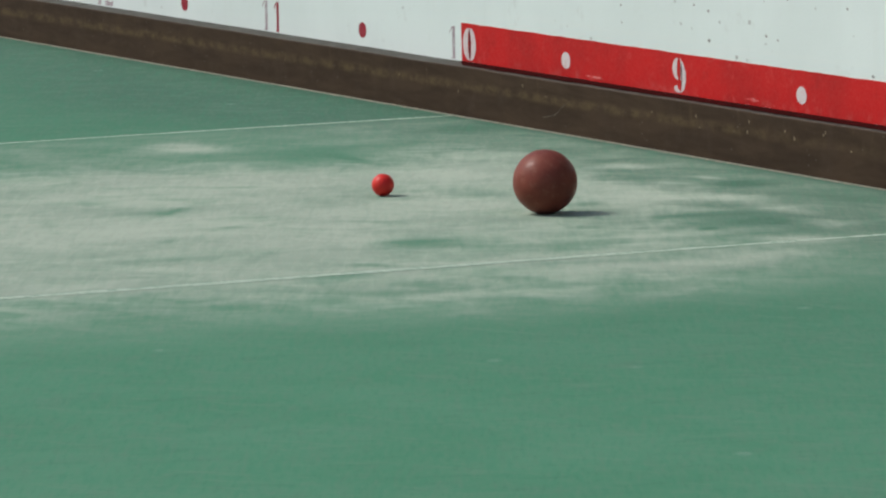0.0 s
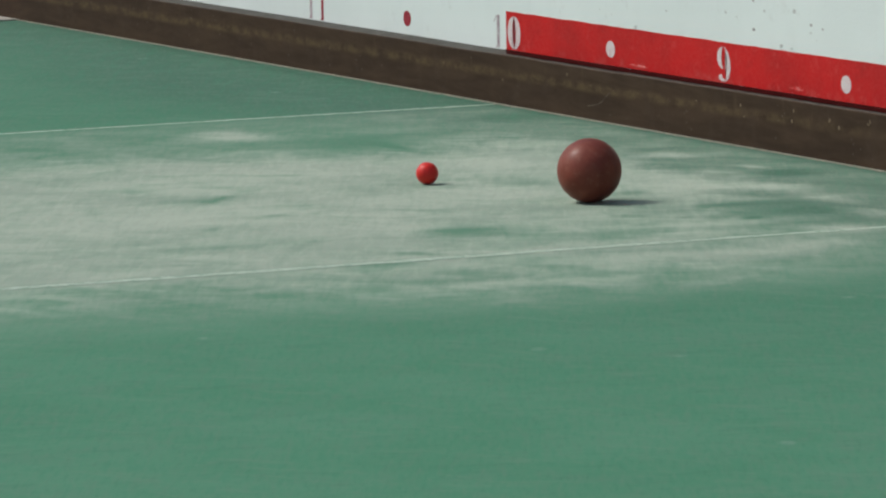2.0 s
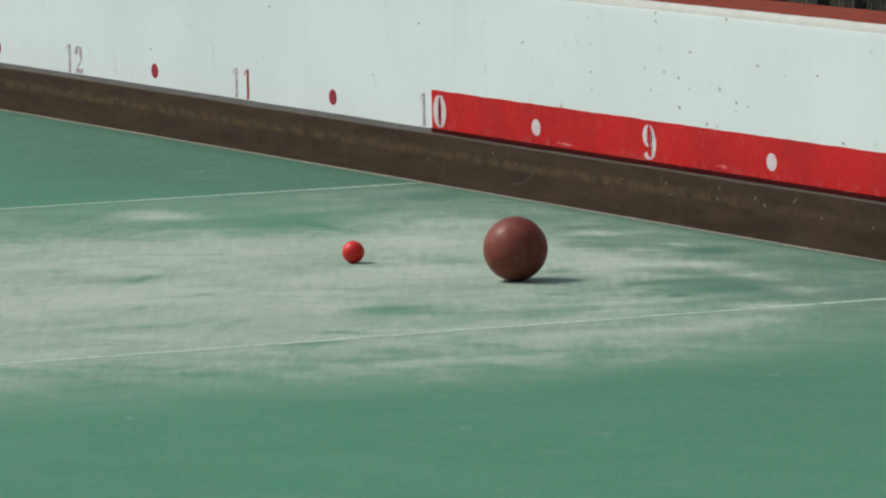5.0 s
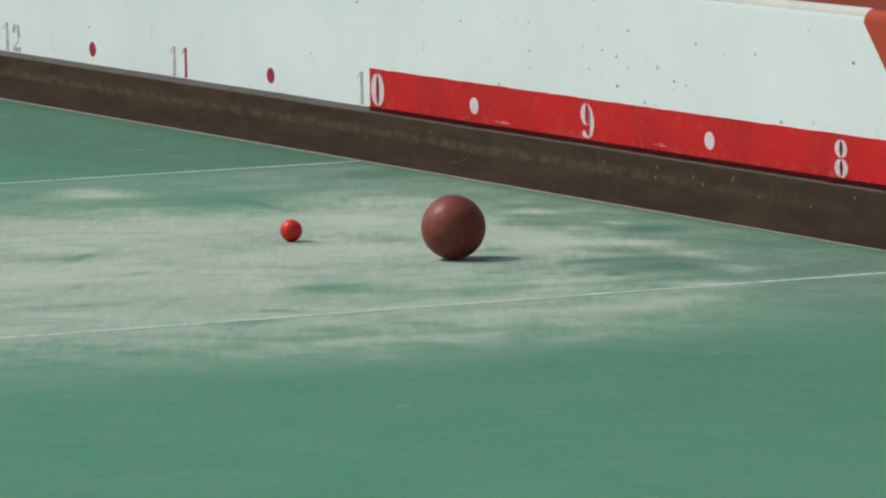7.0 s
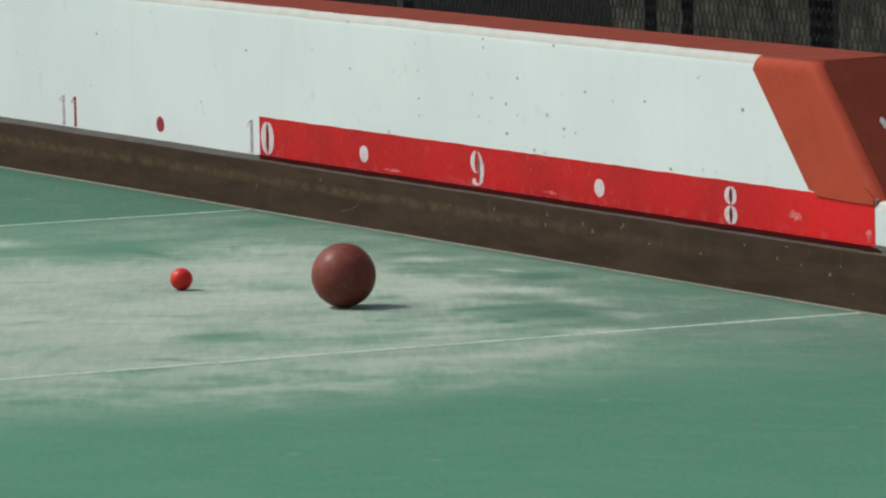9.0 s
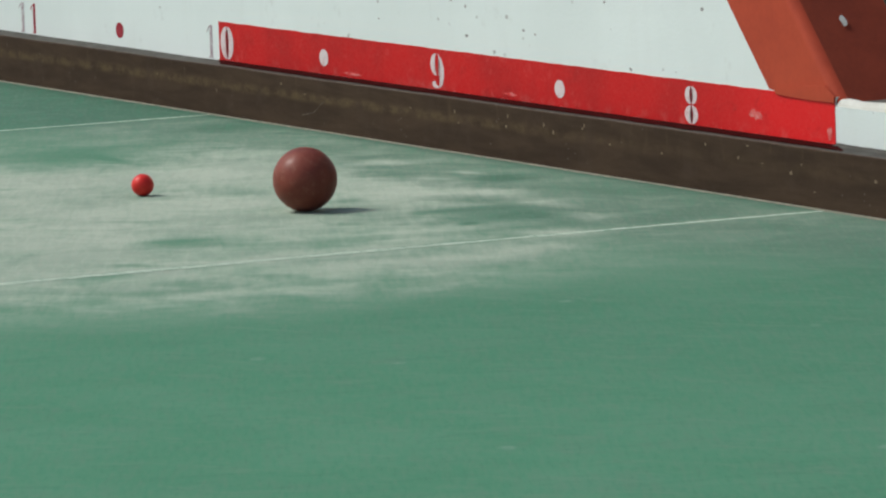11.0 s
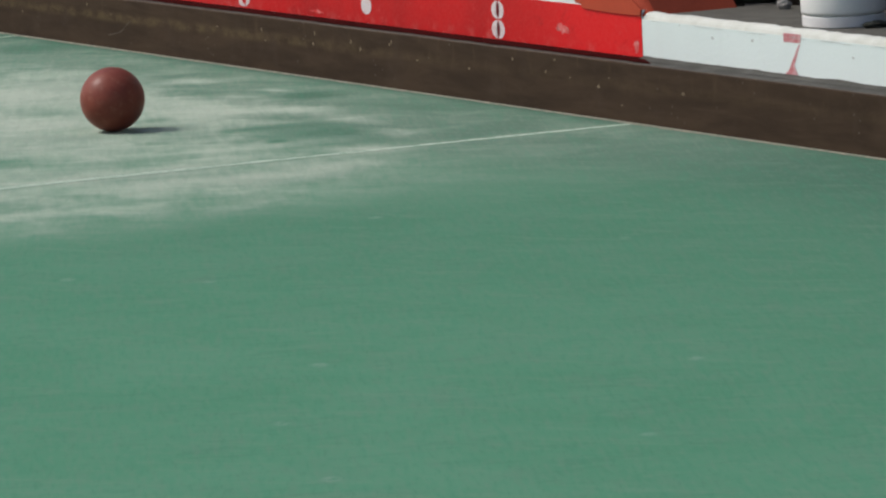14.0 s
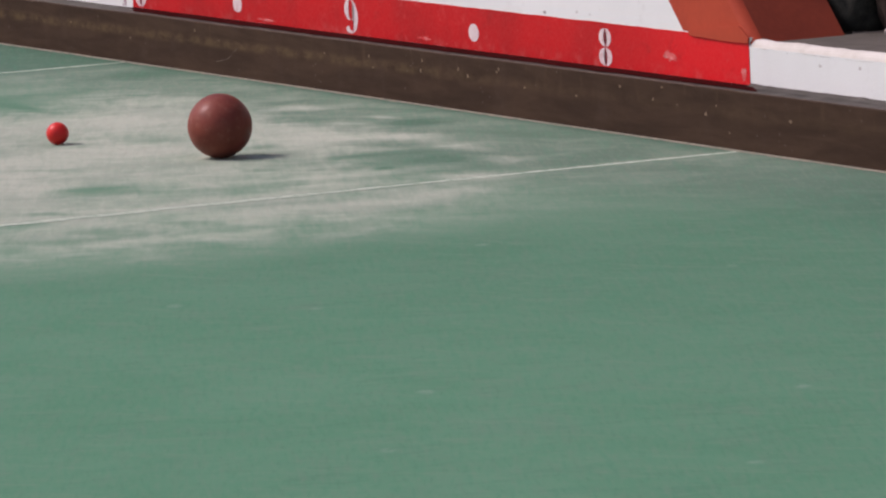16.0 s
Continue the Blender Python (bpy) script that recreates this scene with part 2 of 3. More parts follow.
INK_PINK = mat_faded("faded pinkish red stencil paint", (0.46, 0.16, 0.17), (0.54, 0.34, 0.35), 0.38, 0.68)
CHIP = mat_plain("bare mortar in a chip", (0.40, 0.42, 0.41), (0.24, 0.25, 0.245), 45, 0.95, 0.4, 0.1)
PLASTIC = mat_plain("white plastic", (0.72, 0.73, 0.71), (0.66, 0.67, 0.65), 20, 0.4, 0.05)
WIRE = mat_plain("dark coated wire", (0.035, 0.038, 0.036), (0.055, 0.058, 0.052), 60, 0.6, 0.1)
BACKDROP = mat_plain("near-black backdrop", (0.010, 0.011, 0.011), (0.018, 0.019, 0.018), 40, 0.95, 0.3, 0.1)
BARK = mat_bark()
BAG = mat_plain("black fabric", (0.020, 0.023, 0.019), (0.058, 0.062, 0.050), 40, 0.9, 0.6, 0.2, dist=0.004)
SACK = mat_plain("dark brown sacking", (0.030, 0.024, 0.020), (0.055, 0.045, 0.037), 60, 0.95, 0.5, 0.1, dist=0.003)
STONE = mat_plain("grey stone", (0.16, 0.16, 0.15), (0.28, 0.28, 0.26), 40, 0.9, 0.5, 0.2)
SOIL = mat_plain("dusty grey ground", (0.20, 0.185, 0.16), (0.15, 0.14, 0.12), 3, 0.95, 0.3, 0.1)


# ---- building helpers ----
def link(name, bm, mats, parent=None, label="", smooth=False):
    me = bpy.data.meshes.new(name)
    bmesh.ops.recalc_face_normals(bm, faces=bm.faces)
    bm.to_mesh(me)
    bm.free()
    for mt in mats if isinstance(mats, (list, tuple)) else [mats]:
        me.materials.append(mt)
    if smooth:
        for p in me.polygons:
            p.use_smooth = True
    ob = new(name, me)
    if parent is not None:
        ob.parent = parent
    if label:
        tagged(ob, label)
    return ob


def part(name, bm, material, parent, label="", smooth=False):
    return link(name, bm, material, parent, label, smooth)


def prism(bm, loop, shift):
    """A closed solid from a flat loop of points and the vector to its other end."""
    a = [bm.verts.new(p) for p in loop]
    b = [bm.verts.new(Vector(p) + Vector(shift)) for p in loop]
    bm.faces.new(a)
    bm.faces.new(b[::-1])
    for i in range(len(a)):
        j = (i + 1) % len(a)
        bm.faces.new((a[i], b[i], b[j], a[j]))
    return bm


def box(bm, lo, hi):
    x0, y0, z0 = lo
    x1, y1, z1 = hi
    return prism(bm, [(x0, y0, z0), (x1, y0, z0), (x1, y1, z0), (x0, y1, z0)], (0, 0, z1 - z0))


def lathe(bm, profile, at, n=48):
    rings = []
    for r, z in profile:
        rings.append([bm.verts.new((at[0] + r * math.cos(k * math.tau / n), at[1] + r * math.sin(k * math.tau / n), at[2] + z)) for k in range(n)])
    for a, b in zip(rings, rings[1:]):
        for k in range(n):
            bm.faces.new((a[k], a[(k + 1) % n], b[(k + 1) % n], b[k]))
    bm.faces.new(rings[0][::-1])
    bm.faces.new(rings[-1])
    return bm


WALL_Y = 0.047      # front of the wall
WEST, EAST = -9.0, 16.0

# ---- ground and court ----
bm = bmesh.new()
bmesh.ops.create_grid(bm, x_segments=8, y_segments=8, size=1500, matrix=Matrix.Translation((0, 0, -0.03)))
tagged(link("ground", bm, SOIL), "dusty grey open ground round the court", "ground", kind="structure")

DUST_X0, DUST_X1, DUST_Y0, DUST_Y1 = -2.76, 16.0, -4.6, 0.0
STEP = 0.01
# marks in the dust: x, y, half length, half width, turn in degrees, strength
BARE_SMEARS = [
    (0.71, -0.59, 0.125, 0.190, 52, -0.30), (0.82, -0.54, 0.122, 0.020, -3, -0.32), (0.87, -0.90, 0.053, 0.028, 29, -0.28), (1.15, -0.92, 0.105, 0.026, 53, -0.25),
    (1.50, -1.20, 0.117, 0.014, 140, -0.40), (1.27, -1.25, 0.036, 0.052, 97, -0.30), (1.78, -1.20, 0.029, 0.028, 91, -0.25), (2.19, -1.44, 0.067, 0.044, 68, -0.30),
    (2.19, -1.55, 0.057, 0.043, 54, -0.22), (2.16, -1.28, 0.010, 0.288, 55, -0.20), (2.18, -1.03, 0.077, 0.050, 80, -0.42), (2.46, -1.23, 0.052, 0.024, 36, -0.40),
    (2.57, -1.34, 0.048, 0.023, 94, -0.35), (1.53, -0.61, 0.051, 0.058, 53, -0.30), (2.08, -0.45, 0.088, 0.051, 87, -0.22),
]
FOOT_SCUFFS = [
    (2.28, -0.54, 0.016, 0.029, 53, -0.40), (2.21, -0.63, 0.015, 0.023, 54, -0.30), (2.27, -1.00, 0.081, 0.051, 70, -0.35), (2.35, -0.84, 0.100, 0.056, 73, -0.28),
    (2.40, -0.58, 0.105, 0.049, 83, -0.14), (1.83, -0.97, 0.053, 0.024, 53, -0.28), (1.93, -1.37, 0.015, 0.035, 55, -0.30), (1.91, -1.47, 0.048, 0.029, 54, -0.18),
    (1.55, -0.64, 0.041, 0.039, 53, -0.18), (2.14, -0.69, 0.039, 0.023, 53, -0.22), (2.05, -1.56, 0.038, 0.055, 54, -0.25), (1.64, -0.15, 0.055, 0.060, 53, -0.28),
    (0.34, -0.10, 0.100, 0.103, 91, -0.20), (1.48, -1.20, 0.09, 0.04, 120, -0.20),
]
PALE_DRIFTS = [
    (0.38, -0.71, 0.055, 0.105, 85, 0.35), (1.10, -0.80, 0.159, 0.139, 60, 0.38), (0.87, -1.03, 0.101, 0.076, 41, 0.25), (1.18, -0.51, 0.110, 0.098, 67, 0.28),
    (1.67, -0.72, 0.094, 0.163, 53, 0.22), (1.76, -1.43, 0.092, 0.150, 54, 0.22), (2.08, -1.15, 0.109, 0.284, 54, 0.16), (1.56, -0.94, 0.149, 0.162, 53, 0.08),
    (1.23, -0.18, 0.066, 0.046, 27, 0.38), (1.51, -0.15, 0.039, 0.016, 10, 0.32), (1.74, -0.39, 0.064, 0.102, 53, 0.20),
    (1.81, -0.33, 0.075, 0.025, 78, 0.18),
]
THIN_DRIFTS = [
    (3.07, -0.96, 0.096, 0.043, 79, 0.08), (2.91, -1.29, 0.095, 0.058, 79, 0.09), (2.78, -1.32, 0.039, 0.030, 54, 0.14), (2.93, -1.22, 0.042, 0.033, 82, 0.14),
    (1.16, -0.50, 0.078, 0.152, 53, 0.16), (1.55, -0.26, 0.041, 0.047, 53, 0.14), (2.49, -1.67, 0.095, 0.072, 73, 0.12),
    (2.33, -0.66, 0.089, 0.040, 76, 0.12), (3.05, -0.33, 0.030, 0.020, 60, -0.10), (2.77, -0.04, 0.030, 0.016, 60, -0.10),
]

# a curved tongue swept round a barer middle
TONGUE = [
    (1.81, -0.29, 0.110, 0.051, 15, 0.30), (2.08, -0.29, 0.131, 0.040, 0, 0.20), (2.33, -0.34, 0.101, 0.044, -6, 0.22), (2.52, -0.48, 0.049, 0.058, 93, 0.28),
    (2.70, -0.64, 0.094, 0.061, 102, 0.30), (2.73, -0.80, 0.102, 0.077, 65, 0.28), (2.69, -0.93, 0.077, 0.063, 71, 0.24), (2.20, -0.49, 0.109, 0.135, 44, -0.22),
    (2.07, -0.50, 0.052, 0.033, 102, -0.22), (2.24, -0.41, 0.040, 0.052, 15, -0.26), (1.80, -0.53, 0.039, 0.040, 43, -0.50), (2.22, -1.07, 0.051, 0.058, 76, -0.12),
    (2.39, -0.94, 0.127, 0.066, 74, -0.16), (1.59, -0.34, 0.115, 0.072, 27, 0.18), (1.98, -0.12, 0.148, 0.066, 9, -0.12),
]


# the dust's outer edge
EDGE_Y = (-4.6, -2.4, -1.66, -1.36, -1.16, -0.94, -0.76, -0.60, -0.49, -0.41, -0.36, -0.33, -0.27, -0.16, -0.02)
EDGE_X = (2.60, 2.75, 2.93, 3.10, 3.06, 3.02, 2.96, 2.88, 2.74, 2.50, 2.20, 1.90, 1.55, 1.05, 0.70)


def dust_cover(x, y):
    """How thick the pale dust lies between the two lines, 0 to 1."""
    def step(v, a, b):
        u = np.clip((v - a) / (b - a), 0, 1)
        return u * u * (3 - 2 * u)
    near = np.interp(y, EDGE_Y, EDGE_X) + 0.05 * np.sin(5.3 * y) * np.sin(3.1 * x)
    d = step(x, 0.22, 1.12) * step(near - x, -0.34, 0.46 + 0.50 * step(y, -0.95, -0.35))
    film = step(x, -0.02, 0.20) * step(3.05 - x, 0.0, 1.0) * step(-y, -0.02, 0.06)
    d = np.maximum(d, 0.32 * film) * (1 - 0.36 * step(x, 2.50, 2.66)) * (1 - 0.45 * step(-y, 2.4, 4.2))
    d = d * (0.56 + 0.14 * step(-y, 0.7, 1.3) + 0.08 * step(2.3 - x, 0.0, 0.5) - 0.14 * step(x, 2.50, 2.60) * step(-y, 0.7, 1.3))
    for cx, cy, half, wide, turn, amount in BARE_SMEARS + FOOT_SCUFFS + PALE_DRIFTS + THIN_DRIFTS + TONGUE:
        c, s = math.cos(radians(turn)), math.sin(radians(turn))
        u, v = (x - cx) * c + (y - cy) * s, (y - cy) * c - (x - cx) * s
        d = d + (1.6 if amount > 0 else 1.05) * amount * np.exp(-(u / half) ** 2 - (v / wide) ** 2) * step(x, -0.1, 0.3)
    halo = 0.13 * step(x, 2.4, 2.6) * step(3.6 - x, 0.0, 0.8)
    haze = 0.10 * step(x, -0.6, 0.2) * step(4.2 - x, 0.0, 1.4)
    return np.clip(d, 0, 1) + haze * 0.8 + halo


along = np.concatenate([np.linspace(DUST_X0, -0.3, 90, endpoint=False), np.arange(-0.3, 3.6, STEP), np.linspace(3.6, DUST_X1, 160)])
rows_y = np.concatenate([np.linspace(DUST_Y0, -2.1, 60, endpoint=False), np.linspace(-2.1, DUST_Y1, 211)])
nx, ny = len(along), len(rows_y)
gx, gy = np.meshgrid(along, rows_y)
verts = np.stack([gx.ravel(), gy.ravel(), np.zeros(nx * ny)], 1)
k = (np.arange(ny - 1)[:, None] * nx + np.arange(nx - 1)).ravel()
me = bpy.data.meshes.new("court_floor")
me.from_pydata(verts.tolist(), [], np.stack([k, k + 1, k + nx + 1, k + nx], 1).tolist())
me.attributes.new("dust", "FLOAT", "POINT").data.foreach_set("value", dust_cover(gx.ravel(), gy.ravel()).astype(np.float32))
# cleaner coat near the board, plus a wide term painting in lens vignetting
clean_vignette = 0.80 / (1 + np.exp(-(gy + 0.42 - 0.10 * np.sin(2.3 * gx)) / 0.10)) + 0.30 / (1 + np.exp(-(gy + 1.35 - 0.15 * np.sin(1.7 * gx)) / 0.25))
me.attributes.new("clean_vignette", "FLOAT", "POINT").data.foreach_set("value", np.clip(clean_vignette, 0, 1).ravel().astype(np.float32))
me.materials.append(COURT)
court = tagged(new("court_floor", me), "green coated bowls court floor with pale dust", "court floor", kind="structure")

bm = box(bmesh.new(), (WEST, DUST_Y0, -0.025), (DUST_X0 - 0.001, 0.0, 0.003))
tagged(link("pavement", bm, PALE), "pale sandy concrete past the end of the court", "pavement", kind="structure")


def chalk_line(x, y0, y1, width):
    bm = bmesh.new()
    rng = random.Random(int(x * 100) + 7)
    n = 160
    left, right = [], []
    for i in range(n + 1):
        y = y0 + (y1 - y0) * i / n
        c = x + 0.003 * math.sin(3 * y) + rng.uniform(-0.0008, 0.0008)
        h = width * rng.uniform(0.40, 0.62) * (1 - 0.22 * min(max((y + 1.1) / 0.8, 0), 1))
        left.append(bm.verts.new((c - h, y, 0.0005)))
        right.append(bm.verts.new((c + h, y, 0.0005)))
    for i in range(n):
        bm.faces.new((left[i], right[i], right[i + 1], left[i + 1]))
    return part("court_line", bm, CHALK, court, "thin chalky white line across the court")


chalk_line(0.061, -4.3, -0.004, 0.019)
chalk_line(2.538, -4.3, -0.004, 0.026)

# ---- timber side board ----
profile = [(0.0, 0.0), (0.0, 0.0990), (0.0008, 0.1012), (0.0025, 0.1020), (0.012, 0.1026), (WALL_Y - 0.001, 0.1045), (WALL_Y - 0.001, 0.0)]
bm = bmesh.new()
nseg = 500
rows = []
for i in range(nseg + 1):
    x = WEST + (EAST - WEST) * i / nseg
    wob = 0.0012 * noise.noise((x * 3.1, 0, 0)) + 0.0006 * noise.noise((x * 21, 5, 0))
    rows.append([bm.verts.new((x, y + (wob if y < 0.01 else 0), z + (wob * 0.7 if z > 0.05 else 0))) for y, z in profile])
for a, b in zip(rows, rows[1:]):
    for i in range(len(profile)):
        j = (i + 1) % len(profile)
        f = bm.faces.new((a[i], b[i], b[j], a[j]))
        f.material_index = 1 if i in (3, 4) else 2 if i == 2 else 0
bm.faces.new(rows[0][::-1])
bm.faces.new(rows[-1])
board = tagged(link("side_board", bm, [BEAM, DUSTY, WORN]), "dark brown weathered timber side board along the wall", "side board", kind="structure")

bm = bmesh.new()
rng = random.Random(3)
prev = None
for i in range(700):
    x = DUST_X0 + (7.0 - DUST_X0) * i / 699
    w = 0.003 + 0.005 * abs(noise.noise((x * 5, 2, 0))) + rng.uniform(0, 0.003)
    cur = [bm.verts.new(p) for p in ((x, -0.0008, 0.0026), (x, -w * 0.5, 0.0017), (x, -w, 0.0005))]
    if prev:
        for a in (0, 1):
            bm.faces.new((prev[a], cur[a], cur[a + 1], prev[a + 1]))
    prev = cur
part("dust_ridge", bm, GRIT, board, "thin ridge of pale dust along the board's foot")

# ---- wall: base course, raised wall with a raked orange end, low kerb ----
bm = box(bmesh.new(), (WEST, WALL_Y, -0.03), (2.503, 0.226, 0.186))
tagged(link("wall_base", bm, WHITE), "white painted masonry base course under the wall", "wall base", kind="structure")


def raked(z, bottom, mid, top):
    """x of a raked edge at height z: straight to the chamfer, then over it."""
    return bottom + (mid - bottom) * (z - 0.186) / 0.198 if z <= 0.384 else mid + (top - mid) * (z - 0.384) / 0.025


bm = bmesh.new()
BACK = 0.226
# the raked end's shade is put into this colour; the top shares it
WEATHERED_SHADED = mat_plain("weathered oxide orange paint with the end's shade", (0.235, 0.043, 0.021), (0.185, 0.034, 0.017), 12, 0.8, 0.3, 0.2)
GRIMY = mat_plain("grimy white paint on the wall's edge", (0.500, 0.525, 0.480), (0.430, 0.450, 0.400), 20, 0.8, 0.3, 0.2)
levels = [(WALL_Y, 0.1860), (WALL_Y, 0.384)]
levels += [(WALL_Y + 0.014 * (1 - math.cos(radians(a))), 0.389 + 0.0195 * math.sin(radians(a))) for a in (0, 15, 30, 45, 60, 75)]
levels += [(WALL_Y + 0.016, 0.4087)]
LAST = len(levels) - 1
xs = [WEST + (0.0 - WEST) * i / 40 for i in range(40)] + [2.0 * i / 80 for i in range(80)]
cols = []
for x in xs:
    sag = 0.0016 * noise.noise((x * 4, 1, 0)) + 0.0009 * noise.noise((x * 17, 6, 0))
    cols.append([bm.verts.new((x, y, z + (sag if z > 0.37 else 0))) for y, z in levels])
paint = [bm.verts.new((raked(z, 2.277, 2.085, 2.096), y, z)) for y, z in levels]
# the raked corner is worn round
ROUND = 0.020
corner = []
for a in (0, 18, 36, 54, 72, 90):
    u, v = ROUND * (math.sin(radians(a)) - 1), ROUND * (1 - math.cos(radians(a)))
    column = [((2.518 if k == 0 else raked(z, 2.508, 2.314, 2.288)) + u, y + v, 0.1755 if k == 0 else z) for k, (y, z) in enumerate(levels)]
    corner.append([bm.verts.new(p) for p in column])
cols += [paint, *corner]
for a, b in zip(cols, cols[1:]):
    for i in range(LAST):
        if b in corner:
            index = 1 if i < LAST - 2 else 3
        else:
            index = 2 if i >= LAST - 5 else 0
        f = bm.faces.new((a[i], b[i], b[i + 1], a[i + 1]))
        f.material_index, f.smooth = index, i > 0 or (b in corner and a is not paint)
back_top = [bm.verts.new((c[LAST].co.x, BACK, 0.410)) for c in cols]
back_low = [bm.verts.new((c[0].co.x, BACK, c[0].co.z)) for c in cols]
for i in range(len(cols) - 1):
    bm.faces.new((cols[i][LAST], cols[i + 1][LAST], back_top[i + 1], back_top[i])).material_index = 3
    bm.faces.new((back_top[i], back_top[i + 1], back_low[i + 1], back_low[i])).material_index = 1
side = corner[-1]
rear = [back_low[-1], *[bm.verts.new((v.co.x, BACK, v.co.z)) for v in side[1:LAST]], back_top[-1]]
for i in range(LAST):
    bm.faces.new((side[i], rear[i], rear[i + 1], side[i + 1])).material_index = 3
bm.faces.new([*cols[0], back_top[0], back_low[0]])
wall = tagged(link("wall_north", bm, [WHITE, ORANGE, GRIMY, WEATHERED_SHADED]), "low white masonry wall with an orange top and raked end", "wall", kind="structure")

# thick orange paint edge that laps over the red band
bm = prism(bmesh.new(), [(2.300, WALL_Y - 0.004, 0.1865), (2.306, WALL_Y - 0.004, 0.1790), (2.420, WALL_Y - 0.004, 0.1765), (2.5035, WALL_Y - 0.004, 0.1768), (2.5050, WALL_Y - 0.004, 0.1868), (2.4740, WALL_Y - 0.004, 0.2040), (2.400, WALL_Y - 0.004, 0.1990)], (0, 0.0035, 0))
part("render_lip", bm, ORANGE, wall)

bm = bmesh.new()
rng = random.Random(9)
ring = [(math.cos(i * math.tau / 9) * rng.uniform(0.6, 1.1), math.sin(i * math.tau / 9) * rng.uniform(0.6, 1.1)) for i in range(9)]
bm.faces.new([bm.verts.new((2.3985 - 0.0115 * v, 0.127 + 0.008 * u, 0.3042 + 0.012 * v)) for u, v in ring])
part("plaster_chip", bm, CREAM, wall, "pale chip in the orange end")

bm = bmesh.new()
kerb_profile = [(0.0, -0.03), (0.0, 0.1705), (0.0022, 0.1755), (0.0055, 0.1795), (0.0100, 0.1820), (0.0190, 0.1828), (0.0195, -0.03)]
prev = None
for i in range(301):
    x = 2.5035 + 2.6 * i / 300 if i < 300 else EAST
    chip = 0.0016 * noise.noise((x * 13, 8, 2)) + 0.0012 * noise.noise((x * 47, 3, 5))
    cur = [bm.verts.new((x, WALL_Y + y + (chip * 2.2 if k == 5 else 0.0), z + (chip if 1 < k < 6 else 0.0))) for k, (y, z) in enumerate(kerb_profile)]
    if prev:
        for k in range(7):
            n = (k + 1) % 7
            f = bm.faces.new((prev[k], cur[k], cur[n], prev[n]))
            f.material_index = 1 if k in (1, 2, 3, 4) else 0
    else:
        bm.faces.new(cur[::-1])
    prev = cur
bm.faces.new(prev)
kerb = tagged(link("kerb", bm, [WHITE, CREAM]), "low white painted kerb with a chipped edge", "kerb", kind="structure")
bm = box(bmesh.new(), (2.5035, WALL_Y + 0.0230, -0.03), (EAST, 0.62, 0.1770))
tagged(link("ledge", bm, CONCRETE), "bare grey concrete ledge behind the kerb", "ledge", kind="structure")

CRACK = mat_faded("shallow crack in white paint", (0.26, 0.265, 0.245), (0.50, 0.54, 0.51), 0.35, 0.62, 110)
# dirt lodged between the board and the kerb
bm = bmesh.new()
prev = None
for i in range(241):
    x = 2.506 + 2.6 * i / 240
    h = 0.0040 + 0.0022 * noise.noise((x * 11, 9, 4)) + 0.0014 * noise.noise((x * 43, 2, 8))
    cur = [bm.verts.new(p) for p in ((x, WALL_Y - 0.0012, 0.1045 + h), (x, WALL_Y - 0.006, 0.1048 + 0.4 * h), (x, WALL_Y - 0.018 - h, 0.1040))]
    if prev:
        for a in (0, 1):
            bm.faces.new((prev[a], cur[a], cur[a + 1], prev[a + 1]))
    prev = cur
part("dirt_ridge", bm, DUSTY, kerb, "grey dirt lodged along the kerb's foot")

# broken paint edge and crack along the kerb's top
bm = bmesh.new()
rng = random.Random(21)
x = 2.53
while x < 4.2:
    n, w = rng.randint(3, 9), rng.uniform(0.0004, 0.0012)
    run = [(x + 0.012 * i, 0.1700 + 0.0022 * noise.noise(((x + 0.012 * i) * 30, 3, 1)) - 0.002) for i in range(n)]
    up = [bm.verts.new((px, WALL_Y - 0.0006, pz + w * (0.3 if i in (0, n - 1) else rng.uniform(0.5, 1.2)))) for i, (px, pz) in enumerate(run)]
    dn = [bm.verts.new((px, WALL_Y - 0.0006, pz)) for px, pz in run]
    for i in range(n - 1):
        bm.faces.new((dn[i], dn[i + 1], up[i + 1], up[i]))
    x += 0.012 * n + rng.uniform(0.02, 0.11)
part("edge_crack", bm, CRACK, kerb, "dark broken crack under the kerb's edge")

# red band and, on the board, a dark strip painting in the shade below it
bm = bmesh.new()
n = 80
top, low = [], []
rng = random.Random(5)
for i in range(n + 1):
    x = 0.005 + 2.4965 * i / n
    top.append((x, 0.1836 + rng.uniform(-0.0006, 0.0006)))
    low.append((x, 0.1052 + rng.uniform(-0.0008, 0.0008)))
front = [[bm.verts.new((x, WALL_Y - 0.0008, z)) for x, z in line] for line in (low, top)]
rear = [[bm.verts.new((x, WALL_Y - 0.0002, z)) for x, z in line] for line in (low, top)]
for i in range(n):
    bm.faces.new((front[0][i], front[0][i + 1], front[1][i + 1], front[1][i]))
    bm.faces.new((front[1][i], front[1][i + 1], rear[1][i + 1], rear[1][i]))
    bm.faces.new((front[0][i], rear[0][i], rear[0][i + 1], front[0][i + 1]))
for i in (0, n):
    bm.faces.new((front[0][i], front[1][i], rear[1][i], rear[0][i]))
band = part("red_band", bm, RED, wall, "worn bright red painted band")

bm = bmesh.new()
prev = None
